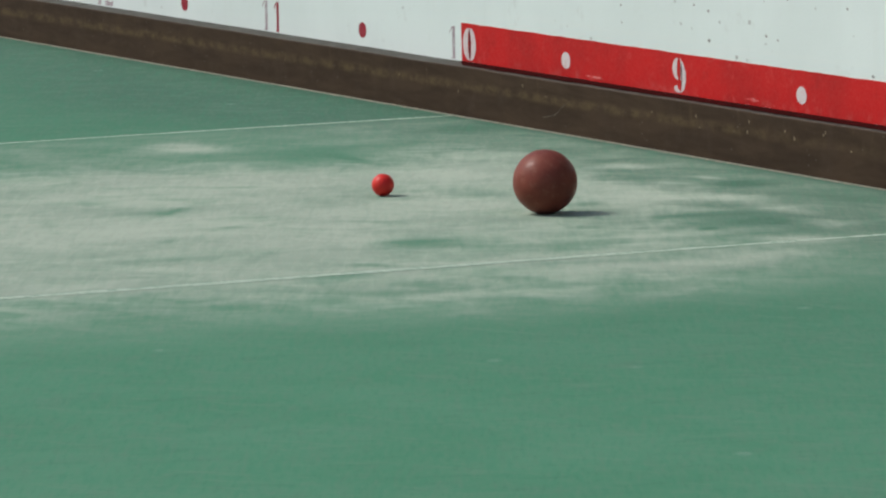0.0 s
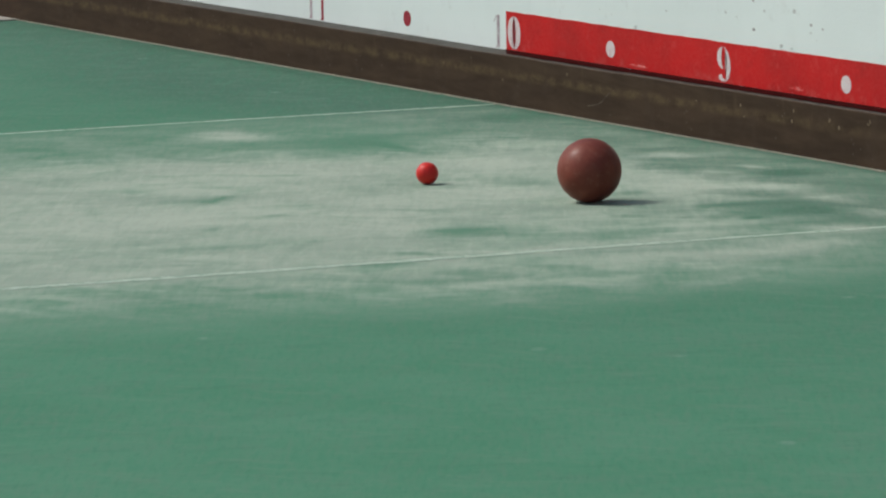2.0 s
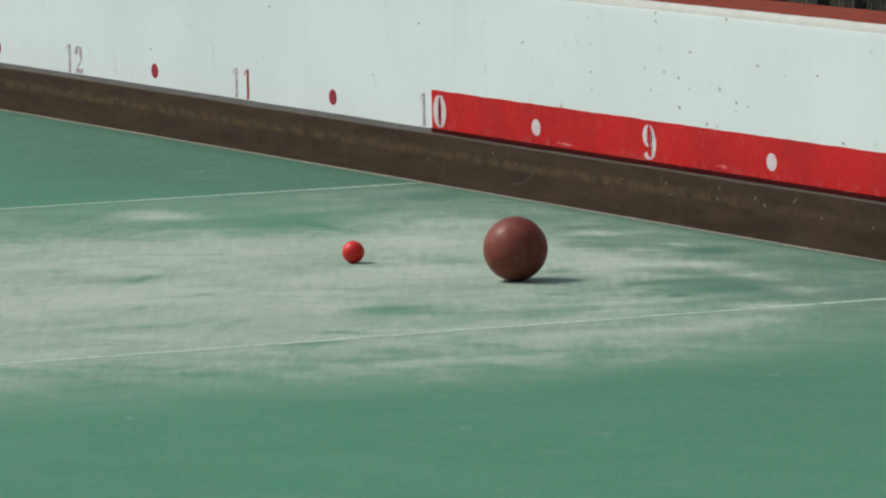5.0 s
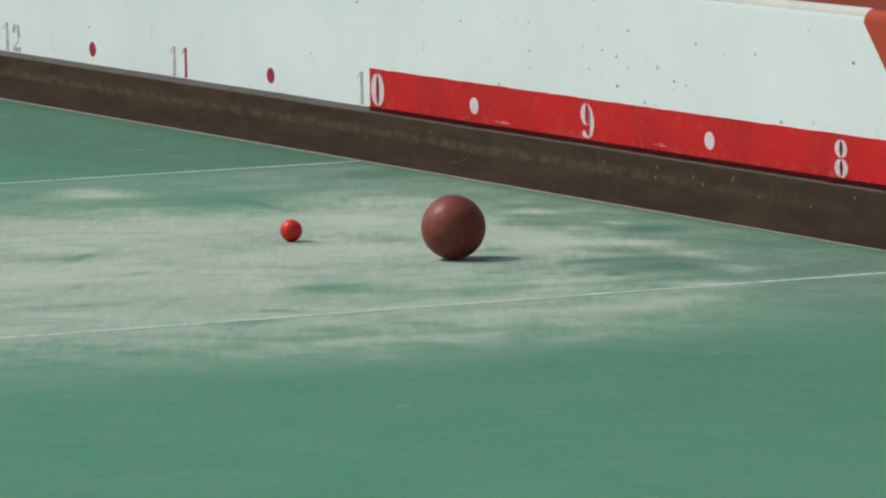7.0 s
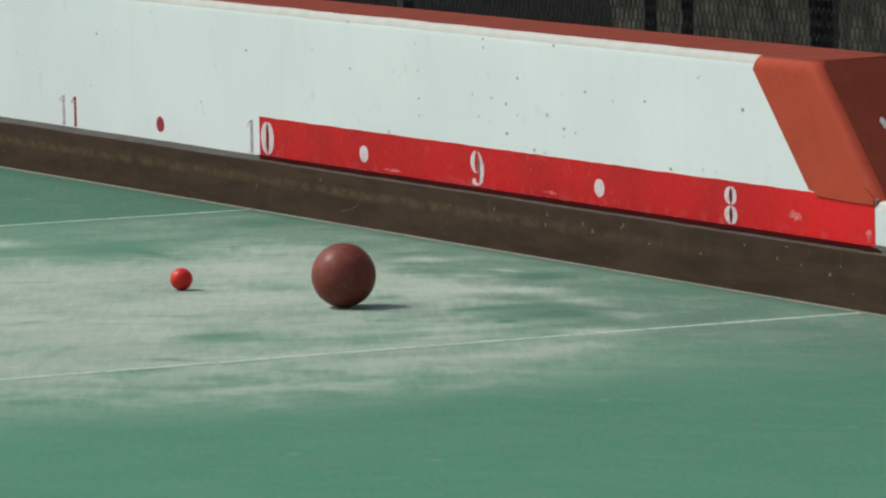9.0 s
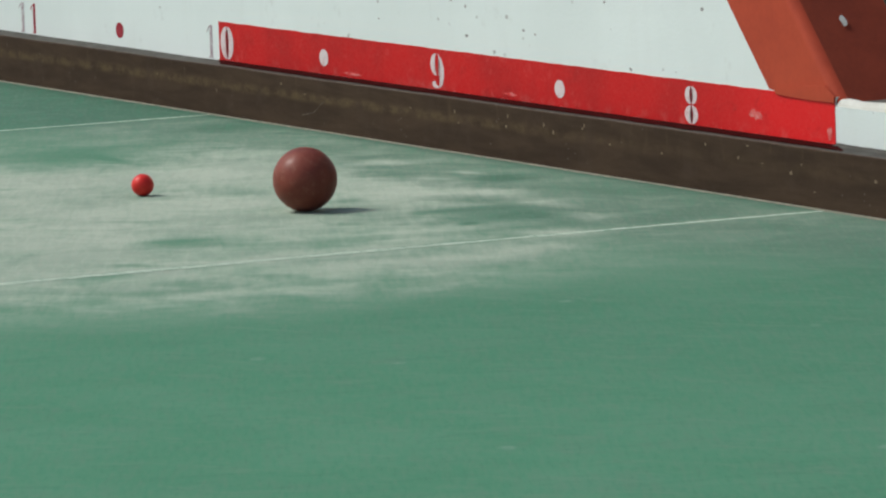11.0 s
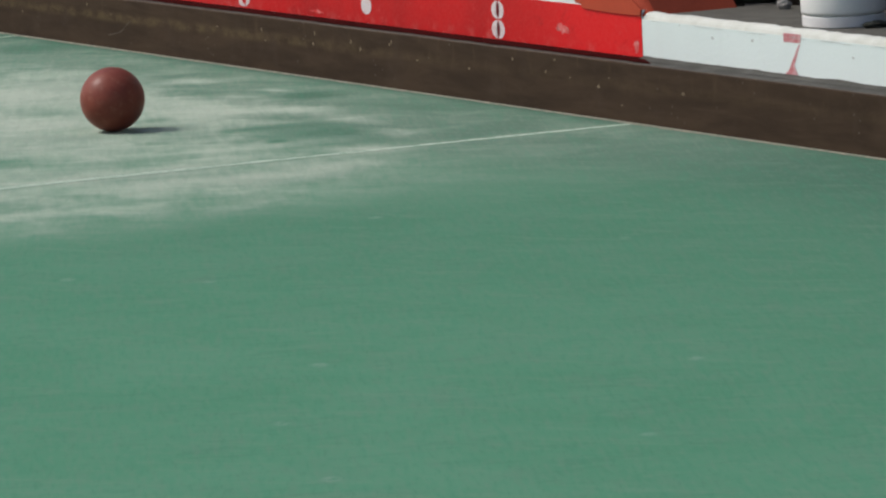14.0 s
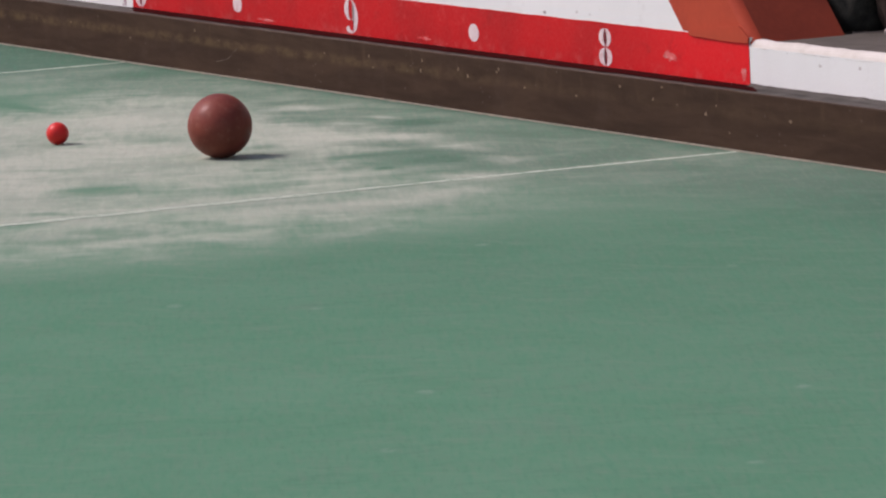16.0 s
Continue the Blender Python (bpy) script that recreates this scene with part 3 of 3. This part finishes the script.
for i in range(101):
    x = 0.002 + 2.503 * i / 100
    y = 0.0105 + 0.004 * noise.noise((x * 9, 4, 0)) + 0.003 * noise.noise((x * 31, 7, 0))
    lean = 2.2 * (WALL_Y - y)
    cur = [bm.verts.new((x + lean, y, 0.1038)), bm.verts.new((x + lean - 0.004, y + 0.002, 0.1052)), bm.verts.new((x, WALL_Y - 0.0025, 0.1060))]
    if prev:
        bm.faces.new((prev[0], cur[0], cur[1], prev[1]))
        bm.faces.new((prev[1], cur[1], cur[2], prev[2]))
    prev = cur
part("shade_strip", bm, RED_SHADE, wall, "dark red strip painting the shade under the band")


# ---- stencilled numerals and dots ----
def ellipse(cx, cz, rx, rz, a0=0, a1=360, n=24):
    return [(cx + rx * math.cos(radians(a0 + (a1 - a0) * i / n)), cz + rz * math.sin(radians(a0 + (a1 - a0) * i / n))) for i in range(n + (a1 - a0 < 360))]


def crescent(cx, cz, rx, rz, ix, iz, a0, a1, n=16):
    outer = [(cx + rx * math.cos(radians(a0 + (a1 - a0) * i / n)), cz + rz * math.sin(radians(a0 + (a1 - a0) * i / n))) for i in range(n + 1)]
    inner = [(cx + ix * math.cos(radians(a0 + (a1 - a0) * i / n)), cz + iz * math.sin(radians(a0 + (a1 - a0) * i / n))) for i in range(n + 1)]
    return outer + inner[::-1]


# strokes of each figure in a unit square
FIGURES = {
    "1": [[(0.52, 0.0), (0.92, 0.0), (0.92, 1.0), (0.60, 1.0), (0.52, 0.97)], [(0.02, 0.80), (0.10, 0.76), (0.46, 0.93), (0.46, 0.98)], [(0.30, 0.0), (0.50, 0.0), (0.50, 0.05), (0.36, 0.04)]],
    "0": [crescent(0.48, 0.5, 0.48, 0.5, 0.10, 0.43, 90, 270), crescent(0.55, 0.5, 0.45, 0.5, 0.09, 0.43, -90, 90)],
    "8": [crescent(0.48, 0.76, 0.44, 0.24, 0.09, 0.19, 90, 270), crescent(0.56, 0.76, 0.40, 0.24, 0.09, 0.19, -90, 90), crescent(0.48, 0.245, 0.47, 0.245, 0.09, 0.19, 90, 270), crescent(0.56, 0.245, 0.44, 0.245, 0.09, 0.19, -90, 90)],
    "9": [crescent(0.42, 0.68, 0.42, 0.32, 0.10, 0.27, 90, 270), crescent(0.56, 0.68, 0.14, 0.32, 0.05, 0.27, -90, 90), [(0.64, 0.94), (0.80, 0.86), (0.98, 0.60), (0.98, 0.36), (0.86, 0.12), (0.62, 0.0), (0.66, 0.20), (0.70, 0.45), (0.72, 0.70)], [(0.10, 0.16), (0.30, 0.22), (0.40, 0.10), (0.58, 0.06), (0.56, 0.0), (0.30, 0.0), (0.12, 0.06)]],
    "7": [[(0.0, 0.78), (0.0, 1.0), (1.0, 1.0), (0.96, 0.79)], [(0.84, 0.75), (0.93, 0.75), (0.57, 0.24), (0.38, 0.24)], [(0.38, 0.238), (0.57, 0.238), (0.68, 0.10), (0.80, 0.0), (0.0, 0.0), (0.24, 0.10)]],
    "2": [crescent(0.45, 0.72, 0.42, 0.28, 0.10, 0.24, 95, 190), crescent(0.52, 0.70, 0.42, 0.30, 0.12, 0.26, -50, 85), [(0.70, 0.44), (0.80, 0.46), (0.40, 0.20), (0.24, 0.20)], [(0.05, 0.0), (0.95, 0.0), (0.98, 0.19), (0.60, 0.14), (0.30, 0.19), (0.05, 0.14)]],
    "3": [[(0.02, 0.80), (0.04, 1.0), (0.98, 1.0), (0.94, 0.80), (0.55, 0.86)], [(0.62, 0.78), (0.84, 0.78), (0.64, 0.55), (0.48, 0.55)], crescent(0.55, 0.27, 0.42, 0.27, 0.14, 0.22, -85, 85), crescent(0.45, 0.25, 0.44, 0.25, 0.18, 0.20, 110, 265)],
}


def slab(bm, loop, x0, z0, w, h, lift):
    """One stroke of paint, a millimetre thick, on the wall's face."""
    pts = [(x0 + w * u, z0 + h * v) for u, v in loop]
    vs = [bm.verts.new((x, WALL_Y - lift, z)) for x, z in pts]
    ws = [bm.verts.new((x, WALL_Y - lift + 0.0004, z)) for x, z in pts]
    f = bm.faces.new(vs)
    for i in range(len(vs)):
        j = (i + 1) % len(vs)
        bm.faces.new((vs[i], ws[i], ws[j], vs[j]))
    bmesh.ops.triangulate(bm, faces=[f])


def figure(char, x0, x1, z0, z1, ink, parent, label, lift=0.0005):
    bm = bmesh.new()
    for stroke in FIGURES[char]:
        slab(bm, stroke, x0, z0, x1 - x0, z1 - z0, lift)
    return part("numeral", bm, ink, parent, label)


def dot(x, z, ink, parent, label, lift=0.0005):
    bm = bmesh.new()
    slab(bm, ellipse(0, 0, 1, 1, 0, 360, 28), x, z, 0.0200, 0.0165, lift)
    return part("dot", bm, ink, parent, label)


figure("1", -3.054, -3.019, 0.107, 0.173, INK_WORN, wall, "worn crimson stencilled numeral 1")
figure("3", -2.988, -2.945, 0.107, 0.173, INK_WORN, wall, "worn crimson stencilled numeral 3")
figure("1", -2.053, -2.018, 0.107, 0.172, INK_FADED, wall, "faded mauve stencilled numeral 1")
figure("2", -1.995, -1.943, 0.107, 0.171, INK_FADED, wall, "faded mauve stencilled numeral 2")
figure("1", -1.049, -1.015, 0.107, 0.172, INK_FADED, wall, "faded mauve stencilled numeral 1")
figure("1", -0.982, -0.952, 0.107, 0.172, INK_RED, wall, "crimson stencilled numeral 1")
figure("1", -0.058, -0.026, 0.107, 0.174, INK_FADED, wall, "faded mauve stencilled numeral 1")
figure("0", 0.013, 0.075, 0.1085, 0.175, INK_WHITE, wall, "chalk white stencilled numeral 0", 0.0013)
figure("9", 0.972, 1.029, 0.1085, 0.175, INK_WHITE, wall, "chalk white stencilled numeral 9", 0.0013)
figure("8", 1.974, 2.022, 0.1075, 0.174, INK_WHITE, wall, "chalk white stencilled numeral 8", 0.0013)
COUNTER = mat_faded("dark crimson under the stencil", (0.13, 0.014, 0.020), (0.26, 0.014, 0.018), 0.40, 0.75)
for x, z, tall in ((0.0447, 0.1417, 0.029), (1.9990, 0.1581, 0.0122), (1.9990, 0.1238, 0.0122)):
    bm = bmesh.new()
    slab(bm, ellipse(0, 0, 1, 1, 0, 360, 20), x, z, 0.0048, tall, 0.0011)
    part("counter", bm, COUNTER, wall, "dark crimson slit inside a numeral")
figure("7", 2.960, 3.014, 0.1075, 0.175, INK_PINK, kerb, "faded pinkish red stencilled numeral 7")
for x in (-2.5, -1.5, -0.5):
    dot(x, 0.1385, INK_RED, wall, "crimson painted dot")
for x in (0.5, 1.5):
    dot(x, 0.1380, INK_WHITE, wall, "chalk white painted dot", 0.0013)

# rubbed places on the red band
RUBBED = mat_faded("rubbed red paint", (0.58, 0.030, 0.030), (0.64, 0.27, 0.25), 0.36, 0.72, 60)


def rub(x, z, w, h, seed):
    bm = bmesh.new()
    rng = random.Random(seed)
    n = 22
    loop = [(math.cos(i * math.tau / n) * rng.uniform(0.35, 1.1), math.sin(i * math.tau / n) * rng.uniform(0.35, 1.1)) for i in range(n)]
    slab(bm, loop, x, z, w, h, 0.0012)
    part("rubbed_patch", bm, RUBBED, wall, "pale rubbed patch in the red paint")


rub(2.232, 0.139, 0.030, 0.011, 4)
rub(2.482, 0.125, 0.010, 0.014, 5)
rub(1.30, 0.116, 0.030, 0.004, 6)
rub(0.63, 0.113, 0.045, 0.004, 7)

# a curved scrape in the side board
bm = bmesh.new()
curve = [(0.490, 0.028), (0.515, 0.031), (0.543, 0.036), (0.560, 0.043), (0.574, 0.052), (0.595, 0.061)]
pairs = [(bm.verts.new((x, -0.0014, z - 0.0012)), bm.verts.new((x, -0.0014, z + 0.0012))) for x, z in curve]
for a, b in zip(pairs, pairs[1:]):
    bm.faces.new((a[0], b[0], b[1], a[1]))
part("scrape", bm, WORN, board, "pale curved scrape in the timber")

# pale splashes and runs on the board
bm = bmesh.new()
rng = random.Random(44)
FLECKS = [
    (2.131, 0.084), (2.279, 0.092), (2.246, 0.069), (2.330, 0.065), (2.465, 0.073), (1.970, 0.057), (2.711, 0.062), (2.506, 0.029), (2.429, 0.056), (1.379, 0.084), (1.175, 0.058), (1.160, 0.079),
    (1.523, 0.077), (1.672, 0.081), (0.086, 0.051), (0.396, 0.084), (0.506, 0.070), (-0.204, 0.067), (1.372, 0.063), (1.680, 0.086), (1.559, 0.067), (1.776, 0.059), (0.973, 0.073),
]
for x, z in FLECKS:
    n, w, h = 10, rng.uniform(0.0030, 0.0062), rng.uniform(0.0016, 0.0050)
    face = 0.0012 * noise.noise((x * 3.1, 0, 0)) + 0.0006 * noise.noise((x * 21, 5, 0)) - 0.0006
    bm.faces.new([bm.verts.new((x + w * math.cos(k * math.tau / n) * rng.uniform(0.5, 1.1), face, z + h * math.sin(k * math.tau / n) * rng.uniform(0.5, 1.2))) for k in range(n)])
SPLASH = mat_plain("dried pale splash on timber", (0.22, 0.175, 0.120), (0.085, 0.062, 0.042), 110, 0.9, 0.2, 0.1)
tagged(part("splashes", bm, SPLASH, board, "small pale dried splashes on the timber"), kind="stuff")

# ---- chips in the white paint ----
def chips(spots, seed, material=None):
    bm = bmesh.new()
    rng = random.Random(seed)
    for x, z, r in spots:
        n = 9
        loop = [(math.cos(i * math.tau / n) * rng.uniform(0.6, 1.1), math.sin(i * math.tau / n) * rng.uniform(0.6, 1.1)) for i in range(n)]
        slab(bm, loop, x, z, r * 1.6, r * 1.0, 0.0006)
    ob = part("paint_chips", bm, material or CHIP, wall, "small dark chips in the white paint")
    return tagged(ob, kind="stuff")


chips([
    (0.444, 0.303, 0.0030), (0.750, 0.315, 0.0024), (1.176, 0.322, 0.0034), (1.450, 0.311, 0.0036), (1.683, 0.306, 0.0030), (2.046, 0.311, 0.0042), (0.751, 0.261, 0.0030),
    (1.066, 0.279, 0.0030), (1.126, 0.271, 0.0036), (0.753, 0.228, 0.0024), (1.127, 0.215, 0.0040), (1.362, 0.238, 0.0034), (1.408, 0.233, 0.0028), (1.328, 0.390, 0.0036),
    (1.034, 0.389, 0.0034), (1.035, 0.373, 0.0030), (1.776, 0.190, 0.0036), (-1.465, 0.315, 0.0034), (-0.830, 0.315, 0.0034), (-0.051, 0.316, 0.0036), (-1.521, 0.187, 0.0034),
], 1)
SMUDGE = mat_faded("grey smudge on white paint", (0.36, 0.39, 0.38), (0.56, 0.64, 0.63), 0.36, 0.62, 140)
rng = random.Random(31)
chips([
    (1.008, 0.241, 0.0036), (1.056, 0.234, 0.0034), (1.173, 0.253, 0.0034), (1.294, 0.259, 0.0050), (1.359, 0.223, 0.0034), (0.986, 0.282, 0.0040), (1.240, 0.191, 0.0050), (1.283, 0.188, 0.0044),
    (1.897, 0.198, 0.0036), (1.892, 0.363, 0.0030), (-0.528, 0.372, 0.0040), (0.434, 0.396, 0.0050), (0.101, 0.381, 0.0030), (0.615, 0.189, 0.0040), (-0.872, 0.201, 0.0034), (-0.287, 0.197, 0.0040),
    (2.734, 0.153, 0.0034), (2.862, 0.156, 0.0030), (3.171, 0.147, 0.0028),
], 2, SMUDGE)
chips([(rng.uniform(-2.9, 2.0), rng.uniform(0.19, 0.36), rng.uniform(0.0012, 0.0028)) for i in range(26)], 3, SMUDGE)

# ---- bowls ----
def sphere_thing(name, at, r, material, label, category):
    bm = bmesh.new()
    bmesh.ops.create_uvsphere(bm, u_segments=64, v_segments=40, radius=r)
    bmesh.ops.rotate(bm, verts=bm.verts, cent=(0, 0, 0), matrix=Matrix.Rotation(0.7, 3, "X"))
    ob = link(name, bm, material, smooth=True)
    ob.location = (at[0], at[1], r)
    return tagged(ob, label, category)


sphere_thing("bowling_ball", (1.902, -0.662), 0.0557, BALL, "scuffed maroon bocce ball resting on the court", "bocce ball")
sphere_thing("jack_ball", (1.453, -0.770), 0.0200, JACK, "small glossy red jack ball on the court", "jack ball")

# ---- plastic bucket on the ledge ----
bucket = tagged(new("bucket"), "white plastic bucket standing on the ledge", "bucket")
bucket.location = (2.945, 0.172, 0.177)
part("base_ring", lathe(bmesh.new(), [(0.066, 0.0), (0.068, 0.002), (0.068, 0.017), (0.066, 0.019)], (0, 0, 0)), PLASTIC, bucket)
part("bucket_body", lathe(bmesh.new(), [(0.0650, 0.0192), (0.0655, 0.0205), (0.0690, 0.0220), (0.0695, 0.026), (0.0725, 0.17), (0.069, 0.17), (0.066, 0.032)], (0, 0, 0)), PLASTIC, bucket, smooth=True)
part("rim", lathe(bmesh.new(), [(0.0728, 0.158), (0.077, 0.160), (0.077, 0.172), (0.073, 0.176), (0.068, 0.172), (0.068, 0.160)], (0, 0, 0)), PLASTIC, bucket)

# ---- behind the wall: wire fence, rough boards, dark backdrop ----
FENCE_Y = 0.85
fence = tagged(new("wire_fence"), "dark wire mesh fence behind the wall", "fence")
fence.location = (0, FENCE_Y, 0)
me = bpy.data.meshes.new("wire_mesh")
cw, ch, rad = 0.020, 0.026, 0.0013
vs, fs = [], []


def wire(p, q):
    d = (q - p).normalized()
    a = d.cross(Vector((0, 1, 0))).normalized() * rad
    b = Vector((0, rad, 0))
    k0 = len(vs)
    for base in (p, q):
        vs.extend([tuple(base + a), tuple(base - 0.5 * a + 0.87 * b), tuple(base - 0.5 * a - 0.87 * b)])
    fs.extend([(k0 + i, k0 + (i + 1) % 3, k0 + 3 + (i + 1) % 3, k0 + 3 + i) for i in range(3)])


for i in range(round(5.4 / cw)):
    for j in range(round(0.5 / ch)):
        x, z = -2.6 + i * cw + (cw / 2 if j % 2 else 0), 0.25 + j * ch
        wire(Vector((x, 0, z)), Vector((x, 0, z + ch * 0.45)))
        wire(Vector((x, 0, z + ch * 0.45)), Vector((x - cw / 2, 0, z + ch)))
        wire(Vector((x, 0, z + ch * 0.45)), Vector((x + cw / 2, 0, z + ch)))
me.from_pydata(vs, [], fs)
me.materials.append(WIRE)
ob = new("wire_mesh", me)
ob.parent = fence
for x in (-2.6, -1.0, 0.15, 2.8):
    part("post", box(bmesh.new(), (x - 0.014, 0.004, -0.03), (x + 0.014, 0.032, 0.95)), WIRE, fence)
part("rail", box(bmesh.new(), (-2.62, 0.004, 0.74), (2.82, 0.03, 0.77)), WIRE, fence)

for x0, x1 in ((-0.45, -0.125), (-0.075, 0.432), (0.552, 1.00)):
    bm = bmesh.new()
    bmesh.ops.create_cube(bm, size=1, matrix=Matrix.Translation(((x0 + x1) / 2, 1.12, 0.48)) @ Matrix.Diagonal((x1 - x0, 0.05, 1.02, 1)))
    bmesh.ops.subdivide_edges(bm, edges=bm.edges, cuts=9, use_grid_fill=True)
    for v in bm.verts:
        v.co += Vector((0.006 * noise.noise(v.co * 9), 0.008 * noise.noise(v.co * 14 + Vector((3, 0, 0))), 0.0 if v.co.z < 0 else 0.012 * noise.noise(v.co * 7)))
    tagged(link("rough_board", bm, BARK), "rough grey-olive board standing behind the fence", "board", "boards behind the fence")

# added screen that stands in for the dark depth past the fence
bm = bmesh.new()
box(bm, (-9, 1.62, -0.03), (9, 1.66, 2.6))
tagged(link("wall_back", bm, BACKDROP), "near-black backdrop screen added behind the fence", "screen", kind="structure")

# ---- odds and ends standing on the ledge behind the wall's end ----
def lump(name, at, size, material, label, category, seed, rough=0.22):
    bm = bmesh.new()
    bmesh.ops.create_icosphere(bm, subdivisions=4, radius=1.0)
    off = Vector((seed * 3.7, seed * 1.3, 0))
    for v in bm.verts:
        p = v.co.copy()
        k = 1 + rough * noise.noise(p * 1.6 + off) + 0.5 * rough * noise.noise(p * 5 + off) + 0.25 * rough * noise.noise(p * 13 + off)
        v.co = Vector((p.x * size[0] * k, p.y * size[1] * k, max(0.0, (p.z * 0.58 + 0.42)) * size[2] * k))
    ob = link(name, bm, material, smooth=True)
    ob.location = at
    return tagged(ob, label, category)


lump("black_bag", (2.435, 0.305, 0.177), (0.078, 0.072, 0.20), BAG, "slumped black fabric bag behind the wall's end", "bag", 1)
lump("brown_sack", (2.545, 0.345, 0.177), (0.070, 0.062, 0.22), SACK, "dark brown sack standing on the ledge", "sack", 2)
lump("black_bag", (2.705, 0.385, 0.177), (0.075, 0.060, 0.21), BAG, "upright black fabric bag beside the bucket", "bag", 8)
lump("grey_stone", (2.612, 0.262, 0.177), (0.013, 0.012, 0.016), STONE, "small rough grey stone on the ledge", "stone", 3)
lump("grey_stone", (2.690, 0.300, 0.177), (0.022, 0.016, 0.020), STONE, "rounded grey stone beside a black tin", "stone", 4)
tin = tagged(new("black_tin"), "matt black tin standing on the ledge", "tin")
tin.location = (2.640, 0.300, 0.177)
part("tin_body", lathe(bmesh.new(), [(0.012, 0), (0.013, 0.002), (0.013, 0.108), (0.012, 0.110)], (0, 0, 0)), BAG, tin)
part("lid", lathe(bmesh.new(), [(0.0136, 0.102), (0.014, 0.104), (0.014, 0.112), (0.012, 0.1135)], (0, 0, 0)), BAG, tin)
jug = tagged(new("plastic_jug"), "pale grey plastic jug standing on the ledge", "jug")
jug.location = (2.672, 0.318, 0.177)
part("jug_body", lathe(bmesh.new(), [(0.008, 0.020), (0.012, 0.022), (0.0145, 0.030), (0.015, 0.06), (0.015, 0.11), (0.008, 0.125)], (0, 0, 0)), PLASTIC, jug, smooth=True)
part("jug_base", lathe(bmesh.new(), [(0.012, 0), (0.0125, 0.002), (0.010, 0.021)], (0, 0, 0)), STONE, jug)
lump("black_strap", (3.030, 0.190, 0.177), (0.016, 0.034, 0.010), BAG, "folded black rubber strap by the bucket", "strap", 6, 0.35)
lump("black_bag", (2.86, 0.47, 0.177), (0.10, 0.07, 0.22), BAG, "slumped black fabric bag behind the bucket", "bag", 5)
